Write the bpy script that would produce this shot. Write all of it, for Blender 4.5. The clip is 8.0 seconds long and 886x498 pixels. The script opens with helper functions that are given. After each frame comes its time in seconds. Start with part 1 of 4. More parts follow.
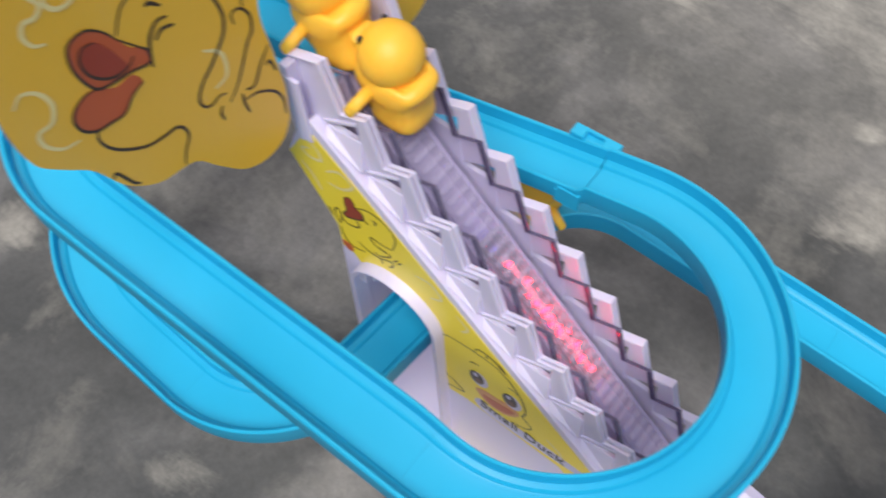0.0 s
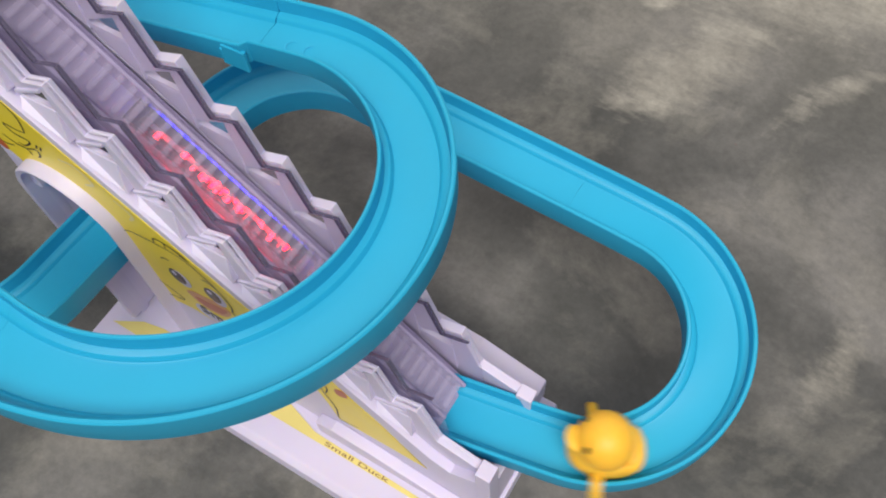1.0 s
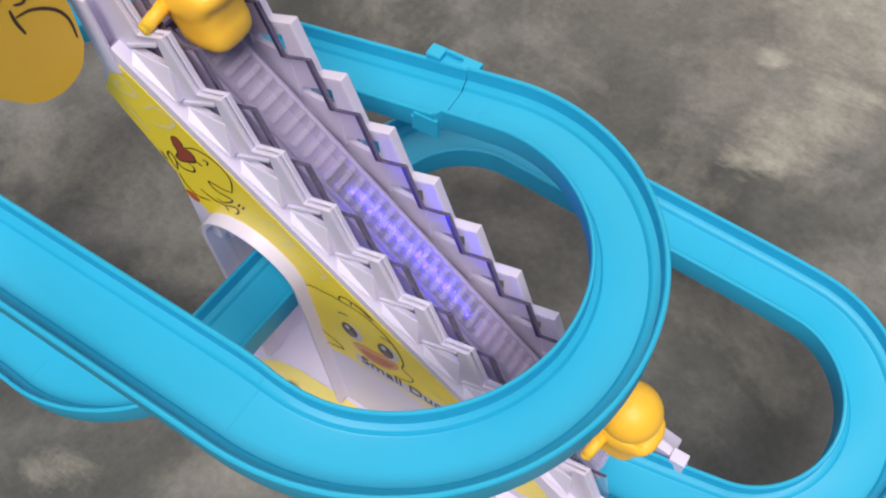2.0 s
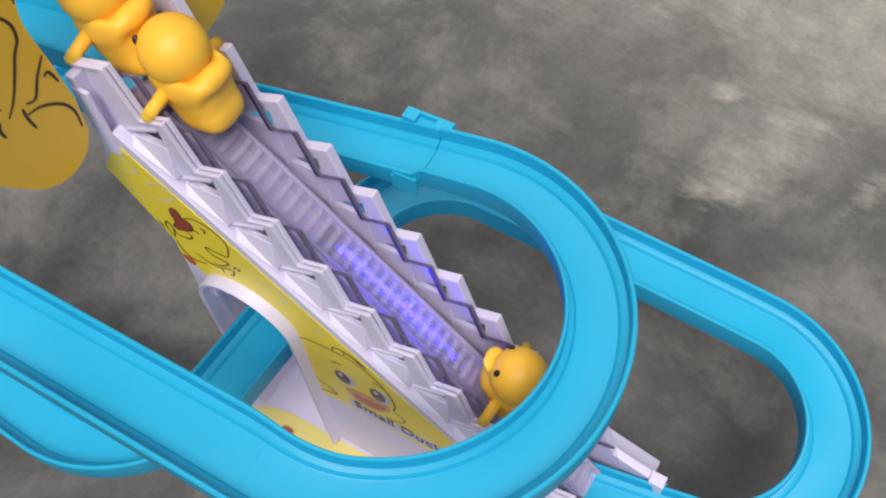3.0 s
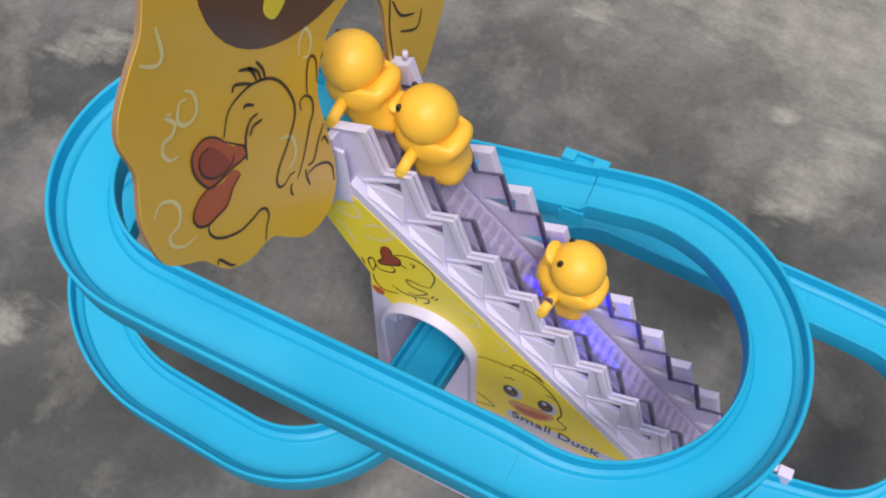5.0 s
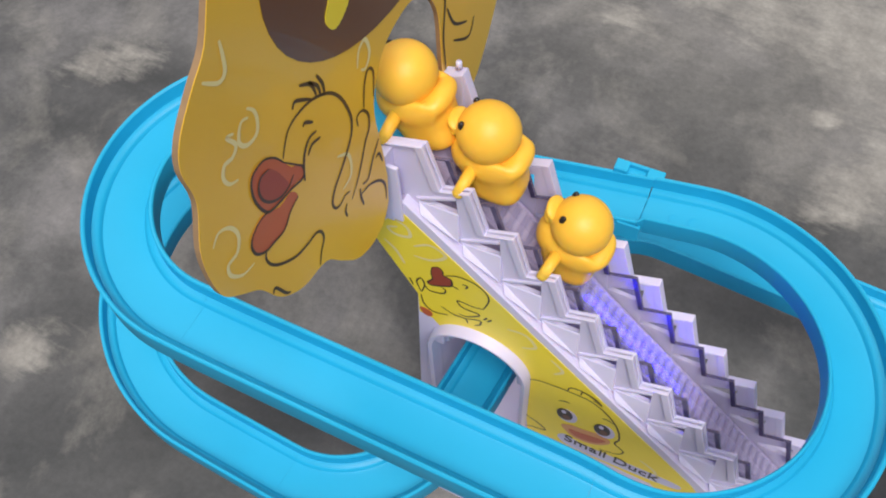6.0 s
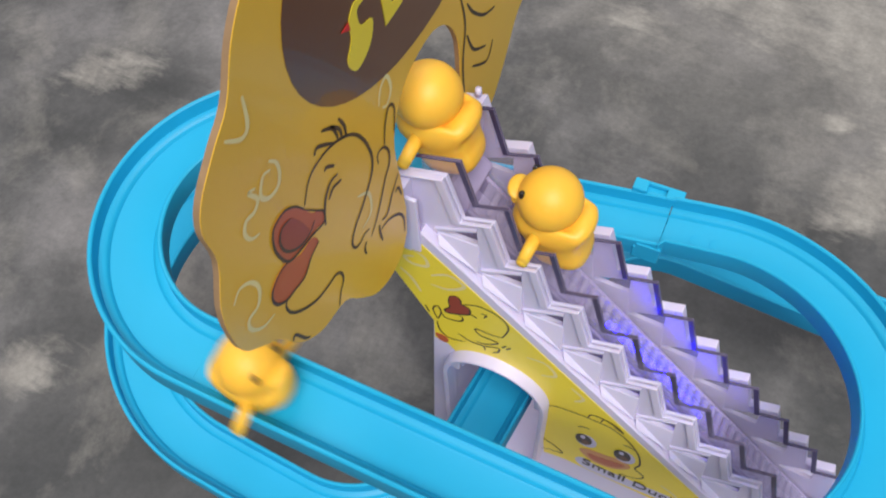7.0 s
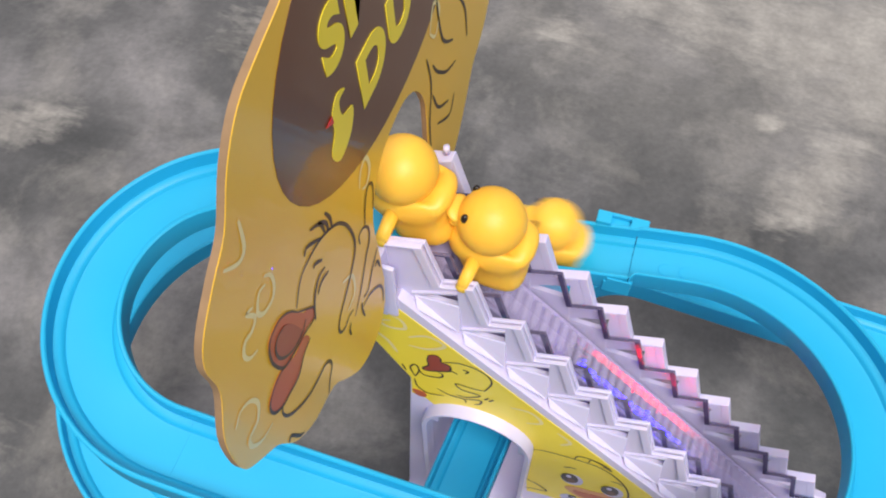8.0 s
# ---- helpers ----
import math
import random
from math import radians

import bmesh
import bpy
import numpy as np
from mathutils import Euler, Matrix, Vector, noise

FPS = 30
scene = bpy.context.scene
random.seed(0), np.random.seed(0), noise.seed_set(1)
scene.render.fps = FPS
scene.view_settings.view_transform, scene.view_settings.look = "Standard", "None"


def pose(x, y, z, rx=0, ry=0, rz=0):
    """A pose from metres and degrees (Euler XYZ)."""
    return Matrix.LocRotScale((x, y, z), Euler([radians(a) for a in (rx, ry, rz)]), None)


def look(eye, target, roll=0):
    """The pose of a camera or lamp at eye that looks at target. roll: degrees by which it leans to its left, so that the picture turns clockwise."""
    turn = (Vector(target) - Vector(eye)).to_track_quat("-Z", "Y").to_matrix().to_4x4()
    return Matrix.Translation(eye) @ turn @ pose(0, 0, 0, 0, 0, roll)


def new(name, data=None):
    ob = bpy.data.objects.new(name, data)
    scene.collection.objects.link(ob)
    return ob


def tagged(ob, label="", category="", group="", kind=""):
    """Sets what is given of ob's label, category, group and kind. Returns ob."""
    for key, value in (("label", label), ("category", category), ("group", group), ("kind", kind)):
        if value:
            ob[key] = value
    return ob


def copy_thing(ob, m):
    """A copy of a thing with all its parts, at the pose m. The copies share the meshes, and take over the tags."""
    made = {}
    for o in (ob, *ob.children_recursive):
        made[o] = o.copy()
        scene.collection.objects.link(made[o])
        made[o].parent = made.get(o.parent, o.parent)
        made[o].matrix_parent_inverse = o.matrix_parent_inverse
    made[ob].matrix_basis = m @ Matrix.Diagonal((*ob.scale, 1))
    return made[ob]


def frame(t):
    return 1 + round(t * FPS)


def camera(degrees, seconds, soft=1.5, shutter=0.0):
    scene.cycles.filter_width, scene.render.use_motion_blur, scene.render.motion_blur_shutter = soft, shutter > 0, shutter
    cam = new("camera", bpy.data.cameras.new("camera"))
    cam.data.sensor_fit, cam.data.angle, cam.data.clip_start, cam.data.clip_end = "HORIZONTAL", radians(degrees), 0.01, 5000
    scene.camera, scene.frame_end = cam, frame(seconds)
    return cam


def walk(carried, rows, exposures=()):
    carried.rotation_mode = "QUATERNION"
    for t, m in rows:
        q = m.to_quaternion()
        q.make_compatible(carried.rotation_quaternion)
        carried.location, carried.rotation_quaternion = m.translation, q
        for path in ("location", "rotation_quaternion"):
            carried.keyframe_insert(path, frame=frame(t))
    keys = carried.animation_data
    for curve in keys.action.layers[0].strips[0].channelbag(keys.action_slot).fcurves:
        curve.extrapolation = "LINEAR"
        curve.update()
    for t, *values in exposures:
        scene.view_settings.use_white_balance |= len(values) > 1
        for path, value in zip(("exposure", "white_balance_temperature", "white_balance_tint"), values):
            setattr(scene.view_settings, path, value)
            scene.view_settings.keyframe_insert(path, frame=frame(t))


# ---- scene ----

cam = camera(52.9, 8.0, soft=1.9, shutter=0.35)
PATH = [
    (0.0, 0.1359, -0.1060, 0.4038, 30.935, 2.169, 38.855),
    (0.5, 0.1764, -0.0805, 0.3867, 29.405, 3.665, 33.695),
    (1.0, 0.2141, -0.0692, 0.3521, 29.441, 3.118, 31.323),
    (1.5, 0.1714, -0.0877, 0.3595, 29.235, 1.591, 33.057),
    (1.7, 0.1616, -0.0881, 0.3630, 29.527, 1.953, 33.603),
    (2.8, 0.1717, -0.0900, 0.3908, 31.907, 2.746, 32.226),
    (3.0, 0.1643, -0.0918, 0.3929, 31.654, 2.572, 30.422),
    (3.5, 0.1107, -0.1475, 0.4122, 31.839, 0.596, 19.827),
    (4.0, 0.1006, -0.1673, 0.4223, 32.843, -1.958, 17.660),
    (4.5, 0.0983, -0.1404, 0.4218, 32.234, -1.334, 24.960),
    (5.0, 0.1030, -0.1395, 0.4319, 31.842, 1.125, 27.733),
    (5.2, 0.0952, -0.1363, 0.4246, 31.915, 1.582, 27.740),
    (6.3, 0.0782, -0.1371, 0.4208, 32.526, 2.132, 26.928),
    (6.5, 0.0722, -0.1350, 0.4215, 31.810, 2.170, 26.951),
    (7.0, 0.0703, -0.1261, 0.4210, 31.618, 2.154, 26.437),
    (7.5, 0.0646, -0.1109, 0.4228, 31.489, 2.462, 24.759),
    (8.0, 0.0476, -0.1135, 0.4233, 31.368, 0.585, 19.405),
]
EXPOSURE = [(0.0, 0.55, 6480, 12), (0.5, 0.25, 6500, 10), (1.0, 0.38, 6900, 10), (1.5, 0.54, 6950, 10), (3.0, 0.47, 6700, 10), (3.5, 0.58, 6600, 10), (4.0, 0.24, 6600, 10), (4.5, 0.34, 6550, 10), (5.0, 0.44, 6500, 12), (6.5, 0.53, 6480, 13), (7.0, 0.48, 6450, 13), (7.5, 0.46, 6450, 14), (8.0, 0.70, 6450, 15)]
walk(cam, [(t, pose(*r)) for t, *r in PATH], EXPOSURE)

# ---- light ----
world = bpy.data.worlds.new("sky")
scene.world = world
world.use_nodes = True
wt = world.node_tree
sky = wt.nodes.new("ShaderNodeTexSky")
sky.sky_type, sky.sun_disc = "NISHITA", False
sky.sun_elevation, sky.sun_rotation = radians(58), radians(-40)
sky.air_density, sky.dust_density = 1.0, 4.0
wt.links.new(sky.outputs[0], wt.nodes["Background"].inputs[0])
wt.nodes["Background"].inputs[1].default_value = 0.058
sun = new("sun", bpy.data.lights.new("sun", "SUN"))
sun.data.energy, sun.data.angle, sun.data.color = 2.60, radians(32), (1.0, 0.965, 0.92)
sun.matrix_world = look((0.30, -0.48, 1.0), (0, 0, 0))


# ---- materials ----
def material(name, color, rough=0.45, vary=0.06, scale=60.0, bump=0.05, spec=0.5, sss=0.0, trans=0.0, alpha=1.0, coat=0.0, thin=0.0):
    m = bpy.data.materials.new(name)
    m.use_nodes = True
    nt = m.node_tree
    b = nt.nodes["Principled BSDF"]
    co = nt.nodes.new("ShaderNodeTexCoord")
    big = nt.nodes.new("ShaderNodeTexNoise")
    big.inputs["Scale"].default_value, big.inputs["Detail"].default_value = scale, 5
    small = nt.nodes.new("ShaderNodeTexNoise")
    small.inputs["Scale"].default_value, small.inputs["Detail"].default_value = scale * 22, 2
    nt.links.new(co.outputs["Object"], big.inputs["Vector"])
    nt.links.new(co.outputs["Object"], small.inputs["Vector"])
    ramp = nt.nodes.new("ShaderNodeMix")
    ramp.data_type = "RGBA"
    ramp.inputs["A"].default_value = (*[c * (1 - vary) for c in color], 1)
    ramp.inputs["B"].default_value = (*[min(1, c * (1 + vary)) for c in color], 1)
    nt.links.new(big.outputs["Fac"], ramp.inputs["Factor"])
    nt.links.new(ramp.outputs["Result"], b.inputs["Base Color"])
    rr = nt.nodes.new("ShaderNodeMapRange")
    rr.inputs["To Min"].default_value, rr.inputs["To Max"].default_value = rough - 0.08, rough + 0.1
    nt.links.new(big.outputs["Fac"], rr.inputs["Value"])
    nt.links.new(rr.outputs["Result"], b.inputs["Roughness"])
    bp = nt.nodes.new("ShaderNodeBump")
    bp.inputs["Strength"].default_value, bp.inputs["Distance"].default_value = bump, 0.0004
    nt.links.new(small.outputs["Fac"], bp.inputs["Height"])
    nt.links.new(bp.outputs["Normal"], b.inputs["Normal"])
    b.inputs["Specular IOR Level"].default_value = spec
    b.inputs["Transmission Weight"].default_value = trans
    b.inputs["Alpha"].default_value = alpha
    b.inputs["Coat Weight"].default_value = coat
    if sss:
        b.inputs["Subsurface Weight"].default_value = sss
        b.inputs["Subsurface Radius"].default_value = (0.006, 0.0035, 0.0015)
        b.inputs["Subsurface Scale"].default_value = 0.6
    if thin:
        # thin moulded plastic lets some light through
        tr = nt.nodes.new("ShaderNodeBsdfTranslucent")
        nt.links.new(ramp.outputs["Result"], tr.inputs["Color"])
        mx = nt.nodes.new("ShaderNodeMixShader")
        mx.inputs[0].default_value = thin
        nt.links.new(b.outputs[0], mx.inputs[1])
        nt.links.new(tr.outputs[0], mx.inputs[2])
        nt.links.new(mx.outputs[0], nt.nodes["Material Output"].inputs["Surface"])
    return m


BLUE = material("blue_plastic", (0.014, 0.450, 0.720), 0.44, 0.07, 30, 0.05, spec=0.36, thin=0.14)
WHITE = material("white_plastic", (0.665, 0.615, 0.790), 0.46, 0.04, 50, 0.04, sss=0.2)
YELLOW = material("duck_plastic", (1.0, 0.535, 0.050), 0.48, 0.03, 80, 0.03, sss=0.40)
BLACK = material("black_paint", (0.012, 0.010, 0.010), 0.3, 0.1, 100, 0.02)
STICKER = material("sticker_yellow", (0.90, 0.70, 0.03), 0.35, 0.05, 60, 0.03)
# gloss washing out the strip is put into this paler yellow
STRIP = material("strip_gloss_yellow", (0.78, 0.66, 0.22), 0.30, 0.08, 60, 0.03)
CARD = material("card_yellow", (0.80, 0.47, 0.03), 0.32, 0.10, 14, 0.03, coat=0.15)
EDGE = material("card_edge", (0.32, 0.20, 0.10), 0.9, 0.25, 300, 0.3)
BROWN = material("card_brown", (0.13, 0.045, 0.014), 0.3, 0.1, 20, 0.03, coat=0.25)
ORANGE = material("print_orange", (0.50, 0.10, 0.025), 0.35, 0.1, 60, 0.03)
DARKORANGE = material("print_dark_orange", (0.32, 0.045, 0.015), 0.35, 0.1, 60, 0.03)
INK = material("print_ink", (0.045, 0.025, 0.012), 0.4, 0.2, 200, 0.03)
PALE = material("print_pale", (0.80, 0.68, 0.30), 0.35, 0.1, 60, 0.03)
PINK = material("print_pink", (0.66, 0.30, 0.10), 0.35, 0.1, 60, 0.03)
RED = material("switch_red", (0.65, 0.02, 0.015), 0.35, 0.05, 60, 0.03)
PURPLE = material("smoky_purple_plastic", (0.70, 0.62, 0.88), 0.12, 0.05, 60, 0.02, alpha=0.13)
PEDGE = material("smoky_purple_edge", (0.055, 0.045, 0.10), 0.2, 0.1, 60, 0.02)
CLEAR = material("clear_screw_plastic", (0.62, 0.56, 0.76), 0.10, 0.1, 90, 0.02, alpha=0.22)
DARK = material("channel_inside", (0.40, 0.35, 0.53), 0.35, 0.15, 60, 0.05)


SCUFFS_AND_SHEEN = [(0.150, 0.245, 0.075, 0.030, 62, 0.95), (0.115, 0.277, 0.016, 0.011, 20, 1.0), (0.140, 0.365, 0.150, 0.065, 10, 1.0), (0.264, 0.123, 0.035, 0.014, 80, 0.7), (0.222, 0.268, 0.060, 0.012, 50, 0.6), (-0.029, 0.310, 0.060, 0.030, 0, 0.55), (-0.315, 0.130, 0.060, 0.030, 40, 0.75), (-0.225, -0.060, 0.045, 0.025, 30, 0.7), (-0.045, -0.095, 0.050, 0.018, 15, 0.5), (0.203, 0.240, 0.035, 0.015, 70, 0.6), (0.200, 0.330, 0.130, 0.060, 25, 0.85), (0.070, 0.350, 0.120, 0.050, -10, 0.8), (-0.200, 0.260, 0.090, 0.045, 30, 0.6), (0.330, 0.420, 0.200, 0.110, 15, 0.8), (0.080, 0.500, 0.300, 0.100, 5, 0.7)]

# sheen of the far floor, put into its colour: centre, half sizes
SHEEN_AREAS = [(0.120, 0.370, 0.300, 0.210), (0.420, 0.420, 0.250, 0.200)]


def concrete():
    m = bpy.data.materials.new("worn_concrete")
    m.use_nodes = True
    nt = m.node_tree
    b = nt.nodes["Principled BSDF"]
    co = nt.nodes.new("ShaderNodeTexCoord")

    def noise_node(scale, detail, rough=0.55, distort=0.0):
        n = nt.nodes.new("ShaderNodeTexNoise")
        n.inputs["Scale"].default_value, n.inputs["Detail"].default_value = scale, detail
        n.inputs["Roughness"].default_value, n.inputs["Distortion"].default_value = rough, distort
        nt.links.new(co.outputs["Object"], n.inputs["Vector"])
        return n

    def ramp_node(src, stops):
        r = nt.nodes.new("ShaderNodeValToRGB")
        while len(r.color_ramp.elements) < len(stops):
            r.color_ramp.elements.new(0.5)
        for e, (p, c) in zip(r.color_ramp.elements, stops):
            e.position, e.color = p, (*c, 1)
        nt.links.new(src, r.inputs["Fac"])
        return r

    def mix_node(kind, fac, a, bb):
        n = nt.nodes.new("ShaderNodeMix")
        n.data_type, n.blend_type = "RGBA", kind
        if isinstance(fac, float):
            n.inputs["Factor"].default_value = fac
        else:
            nt.links.new(fac, n.inputs["Factor"])
        nt.links.new(a, n.inputs["A"])
        nt.links.new(bb, n.inputs["B"])
        return n.outputs["Result"]

    base = ramp_node(noise_node(9, 7, 0.6, 0.25).outputs["Fac"], [(0.32, (0.036, 0.040, 0.039)), (0.50, (0.088, 0.090, 0.087)), (0.68, (0.215, 0.211, 0.203))])
    worn = ramp_node(noise_node(13, 10, 0.66, 0.35).outputs["Fac"], [(0.50, (0, 0, 0)), (0.58, (0.22, 0.22, 0.22)), (0.74, (0.60, 0.60, 0.60))])
    # scuffs, the last two partly painted sheen, uneven in outline: centre, half sizes, turn
    field = None
    ragged = noise_node(22, 8, 0.68, 0.5).outputs["Fac"]
    for x, y, rx, ry, turn, power in SCUFFS_AND_SHEEN:
        mp = nt.nodes.new("ShaderNodeMapping")
        mp.vector_type = "TEXTURE"
        mp.inputs["Location"].default_value = (x, y, 0)
        mp.inputs["Rotation"].default_value = (0, 0, radians(turn))
        mp.inputs["Scale"].default_value = (rx, ry, 1)
        nt.links.new(co.outputs["Object"], mp.inputs["Vector"])
        ln = nt.nodes.new("ShaderNodeVectorMath")
        ln.operation = "LENGTH"
        nt.links.new(mp.outputs["Vector"], ln.inputs[0])
        fall = nt.nodes.new("ShaderNodeMapRange")
        fall.inputs["From Min"].default_value, fall.inputs["From Max"].default_value = 0.15, 1.0
        fall.inputs["To Min"].default_value, fall.inputs["To Max"].default_value = power, 0.0
        nt.links.new(ln.outputs["Value"], fall.inputs["Value"])
        if field is None:
            field = fall.outputs["Result"]
        else:
            mx = nt.nodes.new("ShaderNodeMath")
            mx.operation = "MAXIMUM"
            nt.links.new(field, mx.inputs[0])
            nt.links.new(fall.outputs["Result"], mx.inputs[1])
            field = mx.outputs["Value"]
    # brushed strokes break the outline of each scuffed or sheen place
    brush = nt.nodes.new("ShaderNodeMapping")
    brush.inputs["Rotation"].default_value = (0, 0, radians(38))
    brush.inputs["Scale"].default_value = (1.0, 3.2, 1.0)
    nt.links.new(co.outputs["Object"], brush.inputs["Vector"])
    strokes = noise_node(34, 9, 0.66, 0.4)
    nt.links.new(brush.outputs["Vector"], strokes.inputs["Vector"])
    both = nt.nodes.new("ShaderNodeMath")
    both.operation = "MULTIPLY_ADD"
    both.inputs[1].default_value = 0.5
    nt.links.new(strokes.outputs["Fac"], both.inputs[0])
    half = nt.nodes.new("ShaderNodeMath")
    half.operation = "MULTIPLY"
    half.inputs[1].default_value = 0.5
    nt.links.new(ragged, half.inputs[0])
    nt.links.new(half.outputs["Value"], both.inputs[2])
    edge = nt.nodes.new("ShaderNodeMath")
    edge.operation = "MULTIPLY_ADD"
    edge.inputs[1].default_value = 2.6
    nt.links.new(both.outputs["Value"], edge.inputs[0])
    nt.links.new(field, edge.inputs[2])
    sharp = nt.nodes.new("ShaderNodeMapRange")
    sharp.inputs["From Min"].default_value, sharp.inputs["From Max"].default_value = 1.60, 2.10
    sharp.inputs["To Max"].default_value = 0.82
    nt.links.new(edge.outputs["Value"], sharp.inputs["Value"])
    mul = nt.nodes.new("ShaderNodeMath")
    mul.operation = "MULTIPLY"
    gate = nt.nodes.new("ShaderNodeMapRange")
    gate.inputs["From Max"].default_value = 0.30
    nt.links.new(field, gate.inputs["Value"])
    nt.links.new(sharp.outputs["Result"], mul.inputs[0])
    nt.links.new(gate.outputs["Result"], mul.inputs[1])
    pale = ramp_node(noise_node(45, 6).outputs["Fac"], [(0.3, (0.25, 0.24, 0.21)), (0.7, (0.40, 0.385, 0.335))])
    c0 = mix_node("MIX", worn.outputs["Color"], base.outputs["Color"], pale.outputs["Color"])
    c1 = mix_node("MIX", mul.outputs["Value"], c0, pale.outputs["Color"])
    # sheen painted into the colour: two broad areas, paler and mottled
    for x, y, rx, ry in SHEEN_AREAS:
        mp = nt.nodes.new("ShaderNodeMapping")
        mp.vector_type = "TEXTURE"
        mp.inputs["Location"].default_value = (x, y, 0)
        mp.inputs["Scale"].default_value = (rx, ry, 1)
        nt.links.new(co.outputs["Object"], mp.inputs["Vector"])
        ln = nt.nodes.new("ShaderNodeVectorMath")
        ln.operation = "LENGTH"
        nt.links.new(mp.outputs["Vector"], ln.inputs[0])
        fall = nt.nodes.new("ShaderNodeMapRange")
        fall.interpolation_type = "SMOOTHSTEP"
        fall.inputs["From Min"].default_value, fall.inputs["From Max"].default_value = 0.0, 1.0
        fall.inputs["To Min"].default_value, fall.inputs["To Max"].default_value = 1.0, 0.0
        nt.links.new(ln.outputs["Value"], fall.inputs["Value"])
        mott = nt.nodes.new("ShaderNodeMapRange")
        mott.inputs["From Min"].default_value, mott.inputs["From Max"].default_value = 0.34, 0.66
        mott.inputs["To Min"].default_value, mott.inputs["To Max"].default_value = 0.30, 0.80
        nt.links.new(noise_node(7, 7, 0.6, 0.5).outputs["Fac"], mott.inputs["Value"])
        both = nt.nodes.new("ShaderNodeMath")
        both.operation = "MULTIPLY"
        nt.links.new(fall.outputs["Result"], both.inputs[0])
        nt.links.new(mott.outputs["Result"], both.inputs[1])
        c1 = mix_node("MIX", both.outputs["Value"], c1, pale.outputs["Color"])
    grain = ramp_node(noise_node(260, 6, 0.7).outputs["Fac"], [(0.28, (0.60, 0.60, 0.60)), (0.72, (1.0, 1.0, 1.0))])
    c2 = mix_node("MULTIPLY", 0.8, c1, grain.outputs["Color"])
    nt.links.new(c2, b.inputs["Base Color"])
    b.inputs["Roughness"].default_value = 0.55
    bp = nt.nodes.new("ShaderNodeBump")
    bp.inputs["Strength"].default_value, bp.inputs["Distance"].default_value = 0.35, 0.001
    nt.links.new(noise_node(150, 8, 0.7).outputs["Fac"], bp.inputs["Height"])
    nt.links.new(bp.outputs["Normal"], b.inputs["Normal"])
    return m


CONCRETE = concrete()


# ---- builders ----
def part(name, bm, mat, parent=None, label="", smooth=False):
    me = bpy.data.meshes.new(name)
    bmesh.ops.recalc_face_normals(bm, faces=bm.faces)
    bm.to_mesh(me)
    bm.free()
    me.materials.append(mat)
    if smooth:
        for p in me.polygons:
            p.use_smooth = True
    ob = new(name, me)
    if parent:
        ob.parent = parent
    if label:
        ob["label"] = label
    return ob


def prism(bm, pts, depth, to3):
    """A flat outline pts (u, v), given thickness from depth[0] to depth[1]; to3(u, v, d) places it."""
    a = [bm.verts.new(to3(u, v, depth[0])) for u, v in pts]
    b = [bm.verts.new(to3(u, v, depth[1])) for u, v in pts]
    bm.faces.new(a)
    bm.faces.new(b[::-1])
    n = len(pts)
    for i in range(n):
        bm.faces.new((a[i], a[(i + 1) % n], b[(i + 1) % n], b[i]))


def bevel(bm, width, angle=35, segments=2):
    bmesh.ops.remove_doubles(bm, verts=bm.verts, dist=1e-6)
    bmesh.ops.recalc_face_normals(bm, faces=bm.faces)
    es = [e for e in bm.edges if len(e.link_faces) == 2 and e.calc_face_angle(0) > radians(angle)]
    bmesh.ops.bevel(bm, geom=es, offset=width, segments=segments, affect="EDGES", clamp_overlap=True, profile=0.6)


def box(bm, x0, x1, y0, y1, z0, z1):
    r = bmesh.ops.create_cube(bm, size=1)
    bmesh.ops.scale(bm, vec=(x1 - x0, y1 - y0, z1 - z0), verts=r["verts"])
    bmesh.ops.translate(bm, vec=((x0 + x1) / 2, (y0 + y1) / 2, (z0 + z1) / 2), verts=r["verts"])


def ellipsoid(bm, c, r, seg=20, rot=None):
    q = bmesh.ops.create_uvsphere(bm, u_segments=seg, v_segments=seg // 2 + 2, radius=1)
    m = Matrix.Translation(c) @ (rot or Matrix()) @ Matrix.Diagonal((*r, 1))
    bmesh.ops.transform(bm, matrix=m, verts=q["verts"])


def rod(bm, a, b, r0, r1=None, seg=12):
    a, b = Vector(a), Vector(b)
    q = bmesh.ops.create_cone(bm, cap_ends=True, segments=seg, radius1=r0, radius2=r0 if r1 is None else r1, depth=(b - a).length)
    m = Matrix.Translation((a + b) / 2) @ (b - a).to_track_quat("Z", "Y").to_matrix().to_4x4()
    bmesh.ops.transform(bm, matrix=m, verts=q["verts"])


# ---- floor ----
bm = bmesh.new()
bmesh.ops.create_grid(bm, x_segments=8, y_segments=8, size=6.0)
floor = part("floor", bm, CONCRETE)
tagged(floor, "worn grey-green concrete floor with pale scuffs", "floor", kind="structure")

# ---- track: circles joined by their common tangents ----
W = 0.0115
START, END = (-0.0095, 0.0142), (0.1455, 0.0125)
CIRCLES = [(-0.0572, -0.0236, 0.0384), (0.0775, 0.0020, 0.0615), (-0.0722, -0.0066, 0.0638), (-0.0306, -0.0243, 0.0475), (0.0640, 0.0535, -0.0410), (0.1827, 0.0577, -0.0389)]
RIMS = [(0, 0.2190), (2, 0.1845), (3, 0.1820), (4, 0.1562), (5, 0.1260), (6, 0.0925), (7, 0.0920), (9, 0.0985), (10, 0.0970), (11, 0.0870), (12, 0.0600), (13, 0.0580)]



